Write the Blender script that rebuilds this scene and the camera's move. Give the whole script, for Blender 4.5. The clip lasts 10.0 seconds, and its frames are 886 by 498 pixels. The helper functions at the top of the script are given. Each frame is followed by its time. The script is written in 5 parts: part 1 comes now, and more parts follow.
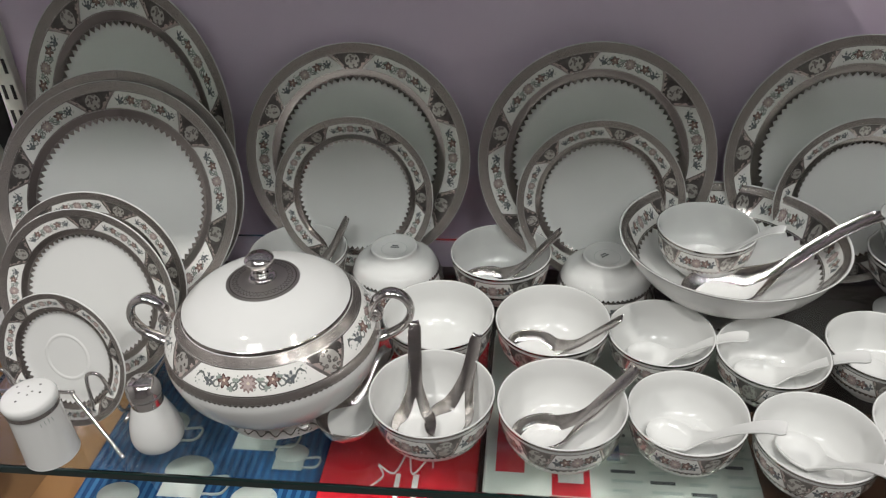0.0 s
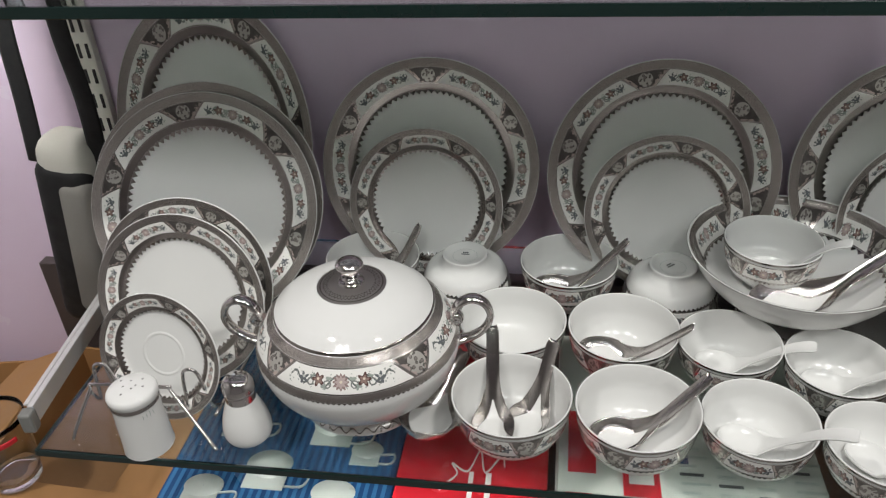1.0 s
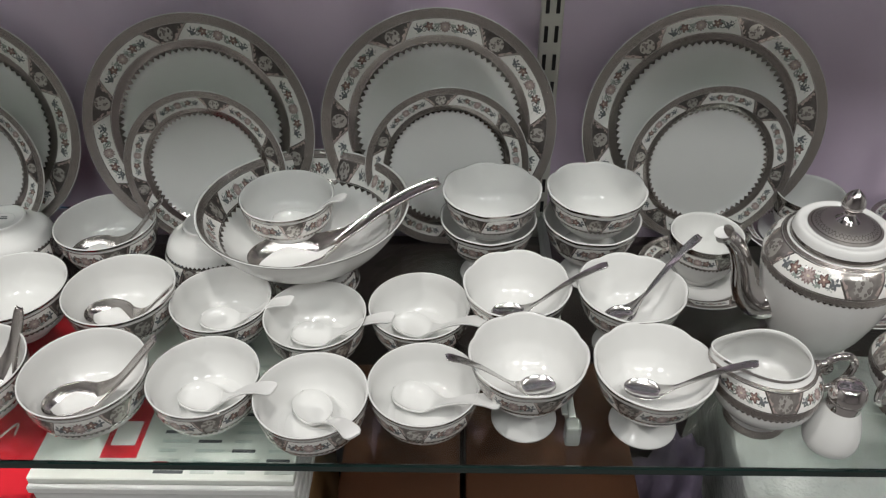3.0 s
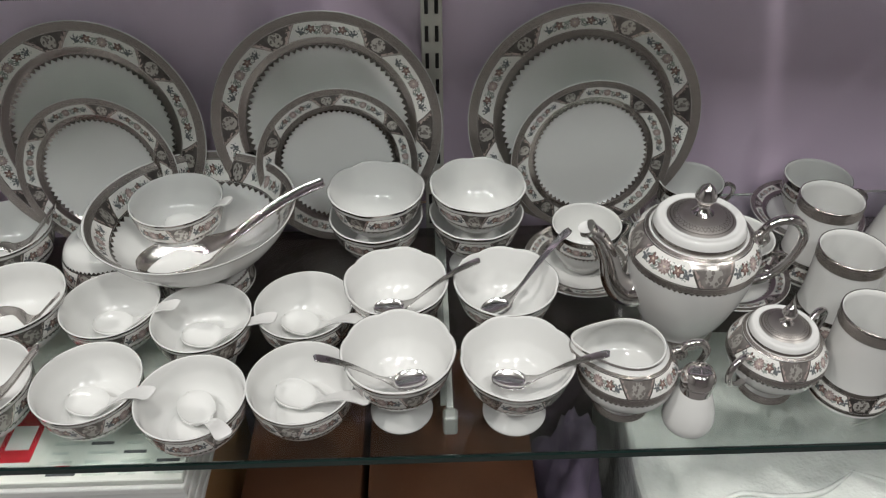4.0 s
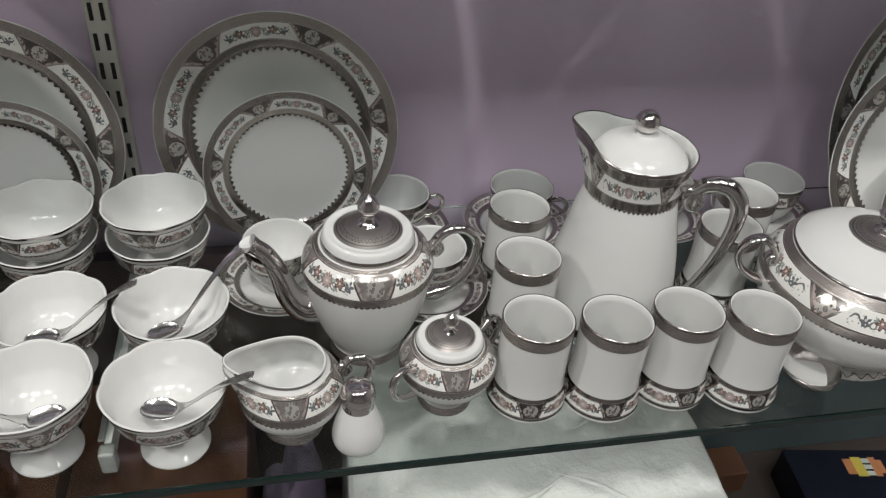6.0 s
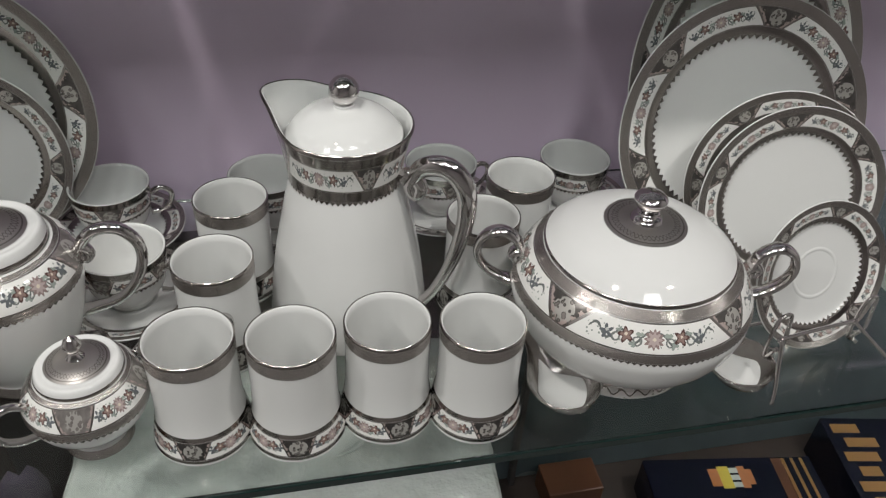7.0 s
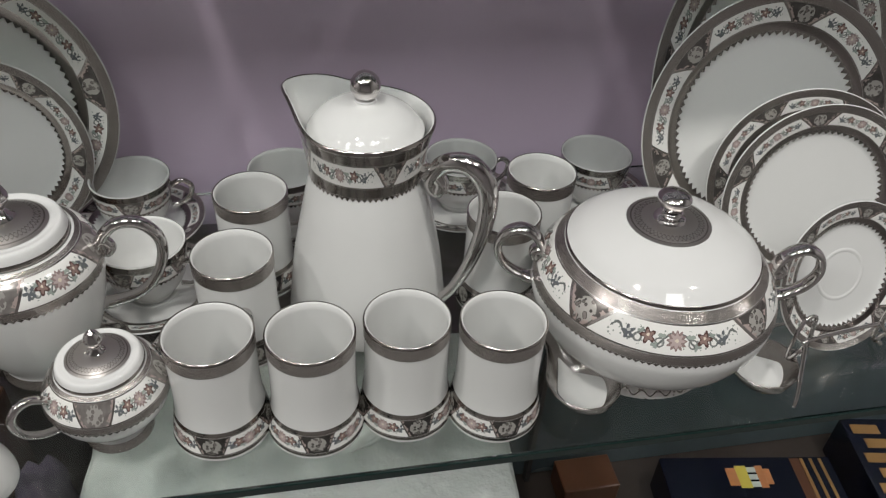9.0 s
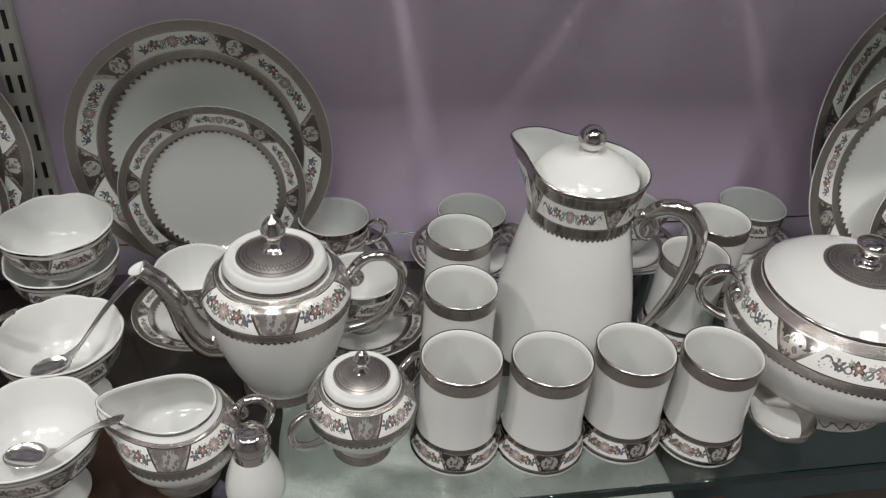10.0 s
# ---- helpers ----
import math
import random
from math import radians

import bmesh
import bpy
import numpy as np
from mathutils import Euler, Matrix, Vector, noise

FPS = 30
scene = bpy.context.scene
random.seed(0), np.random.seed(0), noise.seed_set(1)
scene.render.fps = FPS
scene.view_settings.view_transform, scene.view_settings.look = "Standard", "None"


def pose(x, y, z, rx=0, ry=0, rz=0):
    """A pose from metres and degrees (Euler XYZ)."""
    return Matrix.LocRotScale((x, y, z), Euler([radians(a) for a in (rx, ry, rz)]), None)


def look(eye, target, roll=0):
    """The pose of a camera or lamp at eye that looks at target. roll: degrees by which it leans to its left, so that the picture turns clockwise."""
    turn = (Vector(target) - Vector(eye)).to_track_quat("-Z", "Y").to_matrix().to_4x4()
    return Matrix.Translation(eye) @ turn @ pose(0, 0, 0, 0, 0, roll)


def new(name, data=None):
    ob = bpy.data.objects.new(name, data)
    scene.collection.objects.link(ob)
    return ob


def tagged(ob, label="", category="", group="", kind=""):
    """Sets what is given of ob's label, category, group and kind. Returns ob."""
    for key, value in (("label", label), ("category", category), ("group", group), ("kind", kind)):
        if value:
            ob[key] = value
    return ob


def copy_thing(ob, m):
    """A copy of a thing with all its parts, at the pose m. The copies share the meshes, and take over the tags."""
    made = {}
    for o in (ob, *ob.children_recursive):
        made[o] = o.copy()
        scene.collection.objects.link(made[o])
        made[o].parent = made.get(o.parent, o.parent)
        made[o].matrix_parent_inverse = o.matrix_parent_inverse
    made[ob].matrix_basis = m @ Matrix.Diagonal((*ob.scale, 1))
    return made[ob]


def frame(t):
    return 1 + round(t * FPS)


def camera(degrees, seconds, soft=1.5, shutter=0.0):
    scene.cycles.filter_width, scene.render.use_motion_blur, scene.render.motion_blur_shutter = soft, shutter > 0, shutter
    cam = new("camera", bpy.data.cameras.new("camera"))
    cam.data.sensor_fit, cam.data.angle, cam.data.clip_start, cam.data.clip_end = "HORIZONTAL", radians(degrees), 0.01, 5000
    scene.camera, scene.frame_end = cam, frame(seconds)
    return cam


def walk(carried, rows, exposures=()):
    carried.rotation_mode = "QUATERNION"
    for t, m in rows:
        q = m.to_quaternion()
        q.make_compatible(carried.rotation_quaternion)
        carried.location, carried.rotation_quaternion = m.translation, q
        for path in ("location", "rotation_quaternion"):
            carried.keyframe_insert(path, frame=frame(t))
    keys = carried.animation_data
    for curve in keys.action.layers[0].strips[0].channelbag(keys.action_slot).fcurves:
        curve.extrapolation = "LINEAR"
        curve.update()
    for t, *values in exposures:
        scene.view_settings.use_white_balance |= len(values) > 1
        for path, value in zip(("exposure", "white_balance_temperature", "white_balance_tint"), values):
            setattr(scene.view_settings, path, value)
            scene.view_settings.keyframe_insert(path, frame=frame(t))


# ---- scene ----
cam = camera(58.72, 10.0, 1.25)
PATH = [
    (0, (0.2102, 0.1969, 0.5557), (0.0955, 1.0253, 0.0075), -3.03),
    (0.5, (0.1598, 0.1758, 0.5737), (0.0099, 1.0006, 0.0286), -3.75),
    (1, (0.1602, 0.1629, 0.5809), (0.0152, 0.9902, 0.0382), -3.25),
    (1.5, (0.2017, 0.1554, 0.5749), (0.0859, 0.9830, 0.0256), -2.29),
    (2, (0.2863, 0.1739, 0.5690), (0.2118, 0.9981, 0.0075), -1.25),
    (2.5, (0.4309, 0.1965, 0.5726), (0.3915, 1.0088, -0.0092), -0.54),
    (3, (0.5796, 0.2074, 0.5820), (0.5621, 1.0034, -0.0231), -0.45),
    (3.2, (0.6155, 0.2085, 0.5867), (0.6023, 1.0007, -0.0234), -0.49),
    (4.3, (0.6991, 0.2007, 0.6253), (0.7385, 0.9707, -0.0116), -0.13),
    (4.5, (0.7222, 0.2033, 0.6247), (0.7831, 0.9760, -0.0071), 0.60),
    (5, (0.7644, 0.2033, 0.6227), (0.8923, 0.9828, 0.0094), 2.99),
    (5.5, (0.7633, 0.1988, 0.6126), (0.9431, 0.9792, 0.0136), 4.86),
    (6, (0.8716, 0.2028, 0.5990), (1.0582, 0.9761, -0.0069), 4.84),
    (6.2, (0.9619, 0.2165, 0.5896), (1.1414, 0.9850, -0.0246), 4.44),
    (7.3, (1.1895, 0.2753, 0.5238), (1.3861, 1.0380, -0.0924), 3.67),
    (7.5, (1.1894, 0.2771, 0.5241), (1.3797, 1.0363, -0.0982), 3.45),
    (8, (1.1831, 0.2824, 0.5302), (1.3519, 1.0376, -0.1032), 2.63),
    (8.5, (1.1870, 0.2869, 0.5286), (1.3613, 1.0385, -0.1077), 3.04),
    (9, (1.1712, 0.2751, 0.5335), (1.3450, 1.0360, -0.0915), 3.59),
    (9.5, (1.0726, 0.2622, 0.5463), (1.2261, 1.0470, -0.0542), 3.82),
    (10, (0.9795, 0.2478, 0.5539), (1.1378, 1.0505, -0.0211), 3.85),
]
walk(cam, [(t, look(eye, target, roll)) for t, eye, target, roll in PATH])

# ---- world and light ----
world = bpy.data.worlds.new("shop_air")
scene.world = world
world.use_nodes = True
world.node_tree.nodes["Background"].inputs[0].default_value = (0.9, 0.95, 1.0, 1)
world.node_tree.nodes["Background"].inputs[1].default_value = 0.035


def lamp(name, m, power, size, color=(1.0, 0.97, 0.93), size_y=0.0):
    data = bpy.data.lights.new(name, "AREA")
    data.energy, data.size, data.color = power, size, color
    data.shape = "DISK"
    if size_y:
        data.shape, data.size_y = "RECTANGLE", size_y
    ob = new(name, data)
    ob.matrix_basis = m
    return ob


LAMP_Y, LAMP_Z = 0.20, 1.75
LAMP_X = (-0.62, 0.76, 2.14)
for lx in LAMP_X:
    lamp("downlight_lamp", pose(lx, LAMP_Y, LAMP_Z - 0.012), 15.0 if lx < 0 else 10.6, 0.11)
PANEL_X = (-0.35, 0.65, 1.65)
for lx in PANEL_X:
    lamp("panel_lamp", look((lx, -0.55, 2.04), (lx, 0.7, 0.0)), 8.5, 0.55, (0.97, 1.0, 0.98), 0.40)

# ---- materials ----


class Graph:
    """A short way to write a node material."""

    def __init__(self, name):
        self.mat = bpy.data.materials.new(name)
        self.mat.use_nodes = True
        self.tree = self.mat.node_tree
        self.bsdf = self.tree.nodes["Principled BSDF"]

    def put(self, node, slot, value):
        if isinstance(value, bpy.types.NodeSocket):
            self.tree.links.new(value, node.inputs[slot])
        elif value is not None:
            node.inputs[slot].default_value = value

    def math(self, op, a, b=None, c=None):
        node = self.tree.nodes.new("ShaderNodeMath")
        node.operation = op
        for i, v in enumerate((a, b, c)):
            self.put(node, i, v)
        return node.outputs[0]

    def mix(self, fac, a, b):
        node = self.tree.nodes.new("ShaderNodeMix")
        node.data_type = "RGBA"
        self.put(node, 0, fac)
        self.put(node, 6, a if isinstance(a, bpy.types.NodeSocket) else (*a, 1))
        self.put(node, 7, b if isinstance(b, bpy.types.NodeSocket) else (*b, 1))
        return node.outputs[2]

    def coords(self, kind="Object"):
        return self.tree.nodes.new("ShaderNodeTexCoord").outputs[kind]

    def noise(self, vec, scale, detail=3.0, rough=0.5):
        node = self.tree.nodes.new("ShaderNodeTexNoise")
        self.put(node, "Vector", vec)
        self.put(node, "Scale", scale)
        self.put(node, "Detail", detail)
        self.put(node, "Roughness", rough)
        return node.outputs[0]

    def voronoi(self, vec, scale, randomness=1.0, feature="F1"):
        node = self.tree.nodes.new("ShaderNodeTexVoronoi")
        node.feature = feature
        self.put(node, "Vector", vec)
        self.put(node, "Scale", scale)
        self.put(node, "Randomness", randomness)
        return node.outputs

    def ramp(self, fac, stops):
        node = self.tree.nodes.new("ShaderNodeValToRGB")
        self.put(node, 0, fac)
        el = node.color_ramp.elements
        while len(el) < len(stops):
            el.new(0.5)
        for e, (p, c) in zip(el, stops):
            e.position, e.color = p, (*c, 1)
        return node.outputs[0]

    def bump(self, height, strength, distance):
        node = self.tree.nodes.new("ShaderNodeBump")
        self.put(node, "Height", height)
        self.put(node, "Strength", strength)
        self.put(node, "Distance", distance)
        self.tree.links.new(node.outputs[0], self.bsdf.inputs["Normal"])

    def end(self, color=None, rough=None, metal=None, **more):
        if color is not None:
            self.put(self.bsdf, "Base Color", color if isinstance(color, bpy.types.NodeSocket) else (*color, 1))
        self.put(self.bsdf, "Roughness", rough)
        self.put(self.bsdf, "Metallic", metal)
        for key, v in more.items():
            self.put(self.bsdf, key.replace("_", " "), v)
        return self.mat


def plain(name, color, rough, metal=0.0, spread=0.06, scale=30.0, bump=0.0, **more):
    """A surface of one colour with uneven tone and gloss at two scales."""
    g = Graph(name)
    vec = g.coords()
    n1, n2 = g.noise(vec, scale), g.noise(vec, scale * 9)
    tone = g.math("ADD", g.math("MULTIPLY", n1, 0.7), g.math("MULTIPLY", n2, 0.3))
    lo = tuple(max(c * (1 - spread), 0) for c in color)
    hi = tuple(min(c * (1 + spread), 1) for c in color)
    col = g.mix(tone, lo, hi)
    r = g.math("ADD", g.math("MULTIPLY", g.math("SUBTRACT", n1, 0.5), rough * 0.7), rough)
    if bump:
        g.bump(n2, 0.4, bump)
    return g.end(col, r, metal, **more)


PORCELAIN = plain("glazed_porcelain", (0.715, 0.715, 0.70), 0.055, spread=0.025, scale=14)
SILVER = plain("silver_lustre", (0.38, 0.35, 0.33), 0.15, 1.0, 0.12, 60)
CHROME = plain("polished_chrome", (0.62, 0.595, 0.585), 0.09, 1.0, 0.05, 40)
STEEL = plain("stainless_steel", (0.66, 0.65, 0.64), 0.16, 1.0, 0.06, 50)
SPOON = plain("bright_spoon_lustre", (0.58, 0.55, 0.53), 0.08, 1.0, 0.22, 160, 0.0004)
HOLE = plain("shaker_hole", (0.02, 0.02, 0.02), 0.6)


def lustre_engraved():
    g = Graph("engraved_silver_lustre")
    uv = g.coords("UV")
    v = g.voronoi(uv, 9.0)
    n = g.noise(uv, 22.0, 2.0)
    scroll = g.math("LESS_THAN", g.math("ABSOLUTE", g.math("SUBTRACT", n, 0.5)), 0.045)
    mask = g.math("MAXIMUM", scroll, g.math("LESS_THAN", v[0], 0.16))
    g.bump(mask, 0.35, 0.0006)
    return g.end(g.mix(mask, (0.52, 0.48, 0.455), (0.30, 0.27, 0.255)), g.math("ADD", g.math("MULTIPLY", mask, 0.12), 0.27), 1.0)


def disc_engraved():
    """Lustre disc of a lid: a scrolled border near its edge; u runs round, v from the middle outwards."""
    g = Graph("engraved_lid_disc")
    sep = g.tree.nodes.new("ShaderNodeSeparateXYZ")
    g.put(sep, 0, g.coords("UV"))
    u, v = sep.outputs[0], sep.outputs[1]
    wave = g.math("MULTIPLY_ADD", g.math("SINE", g.math("MULTIPLY", u, 12.566)), 0.07, 0.74)
    line = g.math("LESS_THAN", g.math("ABSOLUTE", g.math("SUBTRACT", v, wave)), 0.022)
    wave2 = g.math("MULTIPLY_ADD", g.math("SINE", g.math("MULTIPLY_ADD", u, 12.566, 3.14)), 0.07, 0.74)
    line2 = g.math("LESS_THAN", g.math("ABSOLUTE", g.math("SUBTRACT", v, wave2)), 0.014)
    ring = g.math("LESS_THAN", g.math("ABSOLUTE", g.math("SUBTRACT", v, 0.90)), 0.02)
    mask = g.math("MAXIMUM", g.math("MAXIMUM", line, line2), ring)
    g.bump(mask, 0.4, 0.0006)
    return g.end(g.mix(mask, (0.50, 0.475, 0.45), (0.24, 0.22, 0.205)), g.math("MULTIPLY_ADD", mask, 0.08, 0.36), 1.0)


def floral(name, aspect, panel=0.35, tint=1.0, shift=0.0):
    """Printed border: white panels with a symmetrical flower spray between dark lustre cartouches; u counts the repeats, v runs over the band, aspect is a repeat's length over the band's height."""
    g = Graph(name)
    uv = g.coords("UV")
    sep = g.tree.nodes.new("ShaderNodeSeparateXYZ")
    g.put(sep, 0, uv)
    u, v = g.math("ADD", sep.outputs[0], shift), sep.outputs[1]
    fu = g.math("SUBTRACT", g.math("FRACT", u), 0.5)
    a = g.math("ABSOLUTE", fu)
    comb = g.tree.nodes.new("ShaderNodeCombineXYZ")
    g.put(comb, 0, g.math("MULTIPLY", u, aspect))
    g.put(comb, 1, v)
    metric = comb.outputs[0]
    warp = g.math("SUBTRACT", g.noise(metric, 7.0, 2.0), 0.5)

    def reach(a0, v0, centre=a):
        """Distance from a point of the repeat, in heights of the band, and the angle round it."""
        dx = g.math("MULTIPLY", g.math("SUBTRACT", centre, a0), aspect)
        dy = g.math("SUBTRACT", v, v0)
        return g.math("SQRT", g.math("ADD", g.math("MULTIPLY", dx, dx), g.math("MULTIPLY", dy, dy))), g.math("ARCTAN2", dy, dx)

    def bloom(a0, v0, r, n, depth=0.22):
        d, ang = reach(a0, v0)
        lim = g.math("MULTIPLY_ADD", g.math("COSINE", g.math("MULTIPLY", ang, float(n))), r * depth, r * (1 - depth))
        return g.math("LESS_THAN", g.math("MULTIPLY_ADD", warp, 0.10, d), lim)

    def ring(a0, v0, r, w):
        d, ang = reach(a0, v0)
        return g.math("LESS_THAN", g.math("ABSOLUTE", g.math("SUBTRACT", g.math("MULTIPLY_ADD", warp, 0.08, d), r)), w)

    edge = g.math("SUBTRACT", panel + 0.065, g.math("MULTIPLY", v, 0.13))
    mid = g.math("ABSOLUTE", g.math("SUBTRACT", v, 0.5))
    inside = g.math("LESS_THAN", a, edge)
    band = g.math("LESS_THAN", mid, 0.45)
    white = g.math("MULTIPLY", inside, band)
    # cartouche between the panels
    cd, cang = reach(0.5, 0.5)
    clus = g.voronoi(metric, 5.5, 0.8)
    petals = g.math("MULTIPLY", g.math("LESS_THAN", clus[0], 0.34), g.math("LESS_THAN", cd, 0.40))
    clus_line = g.math("MULTIPLY", g.math("GREATER_THAN", clus[0], 0.46), g.math("LESS_THAN", cd, 0.42))
    near_edge = g.math("SUBTRACT", a, edge)
    scrolls = g.math("MULTIPLY", g.math("LESS_THAN", g.math("ADD", near_edge, g.math("MULTIPLY", warp, 0.09)), 0.035), g.math("GREATER_THAN", g.noise(metric, 4.5, 1.0), 0.47))
    shade = g.noise(metric, 2.0, 2.0)
    cart = g.mix(shade, tuple(0.030 * tint * c for c in (1, 0.85, 0.8)), tuple(0.24 * tint * c for c in (1, 0.93, 0.88)))
    cart = g.mix(petals, cart, (0.34, 0.31, 0.29))
    cart = g.mix(clus_line, cart, (0.62, 0.60, 0.56))
    cart = g.mix(scrolls, cart, (0.68, 0.56, 0.52))
    field = g.mix(white, cart, (0.78, 0.77, 0.74))
    # the spray of flowers in the panel
    vine_v = g.math("MULTIPLY_ADD", g.math("SINE", g.math("MULTIPLY", a, 46.0)), 0.17, 0.50)
    vine = g.math("MULTIPLY", g.math("LESS_THAN", g.math("ABSOLUTE", g.math("SUBTRACT", g.math("MULTIPLY_ADD", warp, 0.12, v), vine_v)), 0.045), g.math("LESS_THAN", a, panel - 0.06))
    leaf = g.voronoi(metric, 8.0, 1.0)
    sprig = g.math("MULTIPLY", g.math("MULTIPLY", g.math("LESS_THAN", leaf[0], 0.27), g.math("LESS_THAN", a, panel - 0.05)), g.math("LESS_THAN", mid, 0.30))
    draw = [
        (sprig, (0.30, 0.33, 0.30)),
        (vine, (0.15, 0.16, 0.155)),
        (ring(0.085, 0.40, 0.13, 0.028), (0.20, 0.21, 0.20)),
        (ring(0.195, 0.42, 0.12, 0.028), (0.20, 0.21, 0.20)),
        (bloom(0.075, 0.62, 0.14, 2, 0.35), (0.33, 0.37, 0.33)),
        (bloom(0.105, 0.30, 0.13, 3, 0.3), (0.30, 0.34, 0.31)),
        (bloom(0.185, 0.64, 0.12, 3, 0.3), (0.28, 0.32, 0.29)),
        (bloom(0.245, 0.50, 0.24, 5, 0.30), (0.13, 0.14, 0.15)),
        (bloom(0.245, 0.56, 0.06, 4, 0.1), (0.50, 0.50, 0.48)),
        (bloom(0.145, 0.54, 0.27, 5, 0.24), (0.10, 0.055, 0.05)),
        (bloom(0.145, 0.54, 0.19, 5, 0.24), (0.27, 0.185, 0.165)),
        (bloom(0.145, 0.56, 0.05, 3, 0.1), (0.70, 0.60, 0.50)),
        (bloom(0.0, 0.50, 0.33, 12, 0.14), (0.27, 0.20, 0.19)),
        (bloom(0.0, 0.50, 0.25, 8, 0.20), (0.45, 0.365, 0.35)),
        (bloom(0.0, 0.50, 0.07, 3, 0.1), (0.66, 0.58, 0.48)),
    ]
    for mask, colour in draw:
        field = g.mix(g.math("MULTIPLY", mask, white), field, colour)
    frame_line = g.math("MULTIPLY", g.math("LESS_THAN", g.math("ABSOLUTE", near_edge), 0.011), band)
    lustre = g.math("MAXIMUM", g.math("SUBTRACT", 1.0, band), frame_line)
    col = g.mix(lustre, field, (0.50, 0.47, 0.445))
    half = g.math("MULTIPLY", g.math("SUBTRACT", 1.0, white), 0.6)
    metal = g.math("MAXIMUM", lustre, half)
    return g.end(col, g.math("ADD", g.math("MULTIPLY", metal, 0.12), 0.12), metal)


def lustre_chased():
    """Bright silver print with a fine dark running scroll."""
    g = Graph("chased_foot_print")
    sep = g.tree.nodes.new("ShaderNodeSeparateXYZ")
    g.put(sep, 0, g.coords("UV"))
    u, v = sep.outputs[0], sep.outputs[1]
    wave = g.math("MULTIPLY_ADD", g.math("SINE", g.math("MULTIPLY", u, 6.283)), 0.22, 0.5)
    line = g.math("LESS_THAN", g.math("ABSOLUTE", g.math("SUBTRACT", v, wave)), 0.07)
    bud = g.math("LESS_THAN", g.voronoi(g.coords("UV"), 3.0)[0], 0.20)
    mask = g.math("MAXIMUM", line, bud)
    return g.end(g.mix(mask, (0.78, 0.75, 0.72), (0.30, 0.27, 0.25)), 0.25, g.math("MULTIPLY_ADD", mask, 0.3, 0.55))


ENGRAVED = lustre_engraved()
DISC = disc_engraved()
FLORAL = floral("floral_border_print", 6.0)
FLORAL_CUP = floral("floral_cup_print", 3.6, 0.33, 1.5)
FLORAL_MUG = floral("floral_mug_print", 3.4, 0.31, 0.55, 0.80)
CHASED_PRINT = lustre_chased()
FLORAL_POT = floral("floral_pot_print", 6.2, 0.40, 1.0, 0.5)


def glass_mat(name, color, rough=0.0):
    g = Graph(name)
    return g.end(color, rough, 0.0, Transmission_Weight=1.0, IOR=1.45)


GLASS = glass_mat("clear_shelf_glass", (0.83, 0.88, 0.86))
# dark tint made up so the upper panes shade wall and plates
SHADE_GLASS = glass_mat("shading_shelf_glass", (0.28, 0.33, 0.30))
TUMBLER = glass_mat("clear_tumbler_glass", (0.96, 0.98, 0.97))
GLASS_EDGE = plain("dark_green_glass_edge", (0.007, 0.019, 0.017), 0.12, spread=0.3, scale=9)


def wall_paint():
    """Glossy lilac paint over plaster with upright swells, brushed up and down."""
    g = Graph("lilac_wall_paint")
    vec = g.coords()
    sep = g.tree.nodes.new("ShaderNodeSeparateXYZ")
    g.put(sep, 0, vec)
    n1, n2, n3 = g.noise(vec, 2.2, 4.0), g.noise(vec, 45.0, 3.0), g.noise(vec, 9.0, 5.0, 0.7)
    col = g.mix(n1, (0.66, 0.535, 0.68), (0.74, 0.61, 0.755))
    scuff = g.math("MULTIPLY", g.math("GREATER_THAN", n3, 0.68), 0.35)
    col = g.mix(scuff, col, (0.78, 0.72, 0.80))
    # upright swells of the plaster, which wander a little with the height
    x = g.math("ADD", sep.outputs[0], g.math("MULTIPLY_ADD", g.noise(vec, 5.0, 2.0), 0.06, -0.03))
    relief = g.math("MULTIPLY", n1, 0.5)
    for place, width, height in SWELLS:
        d = g.math("DIVIDE", g.math("SUBTRACT", x, place), width)
        swell = g.math("POWER", 2.718, g.math("MULTIPLY", g.math("MULTIPLY", d, d), -1.0))
        relief = g.math("MULTIPLY_ADD", swell, height, relief)
    relief = g.math("MULTIPLY_ADD", n2, 0.012, relief)
    g.bump(relief, 1.0, 0.006)
    tangent = g.tree.nodes.new("ShaderNodeTangent")
    tangent.direction_type, tangent.axis = "RADIAL", "X"
    g.put(g.bsdf, "Tangent", tangent.outputs[0])
    return g.end(col, 0.40, 0.0, Anisotropic=0.95)


SWELLS = ((-0.55, 0.03, 0.7), (-0.10, 0.022, 0.6), (0.14, 0.03, 0.4), (0.34, 0.018, 0.8), (0.59, 0.03, 0.5), (0.835, 0.020, 0.8), (0.975, 0.024, 0.7), (1.105, 0.020, 1.0), (1.30, 0.03, 0.4), (1.52, 0.022, 0.9), (1.74, 0.03, 0.5))
WALL = wall_paint()
RAIL = plain("cream_painted_steel", (0.62, 0.60, 0.55), 0.35, 0.0, 0.08, 25)
SLOT = plain("rail_slot_shadow", (0.025, 0.022, 0.022), 0.8)
BRACKET = plain("grey_painted_steel", (0.60, 0.60, 0.585), 0.32, 0.3, 0.1, 25)
RUBBER = plain("grey_plastic_pad", (0.20, 0.20, 0.19), 0.4)
CARD = plain("brown_cardboard", (0.34, 0.175, 0.065), 0.75, 0.0, 0.14, 12, 0.0006)
# the card brown again, darkened for the shade inside open cartons
CARD_SHADED = plain("shaded_carton_inside", (0.20, 0.105, 0.042), 0.85, 0.0, 0.2, 12)
WOOD = plain("dark_shelf_board", (0.032, 0.024, 0.020), 0.38, 0.0, 0.3, 7)
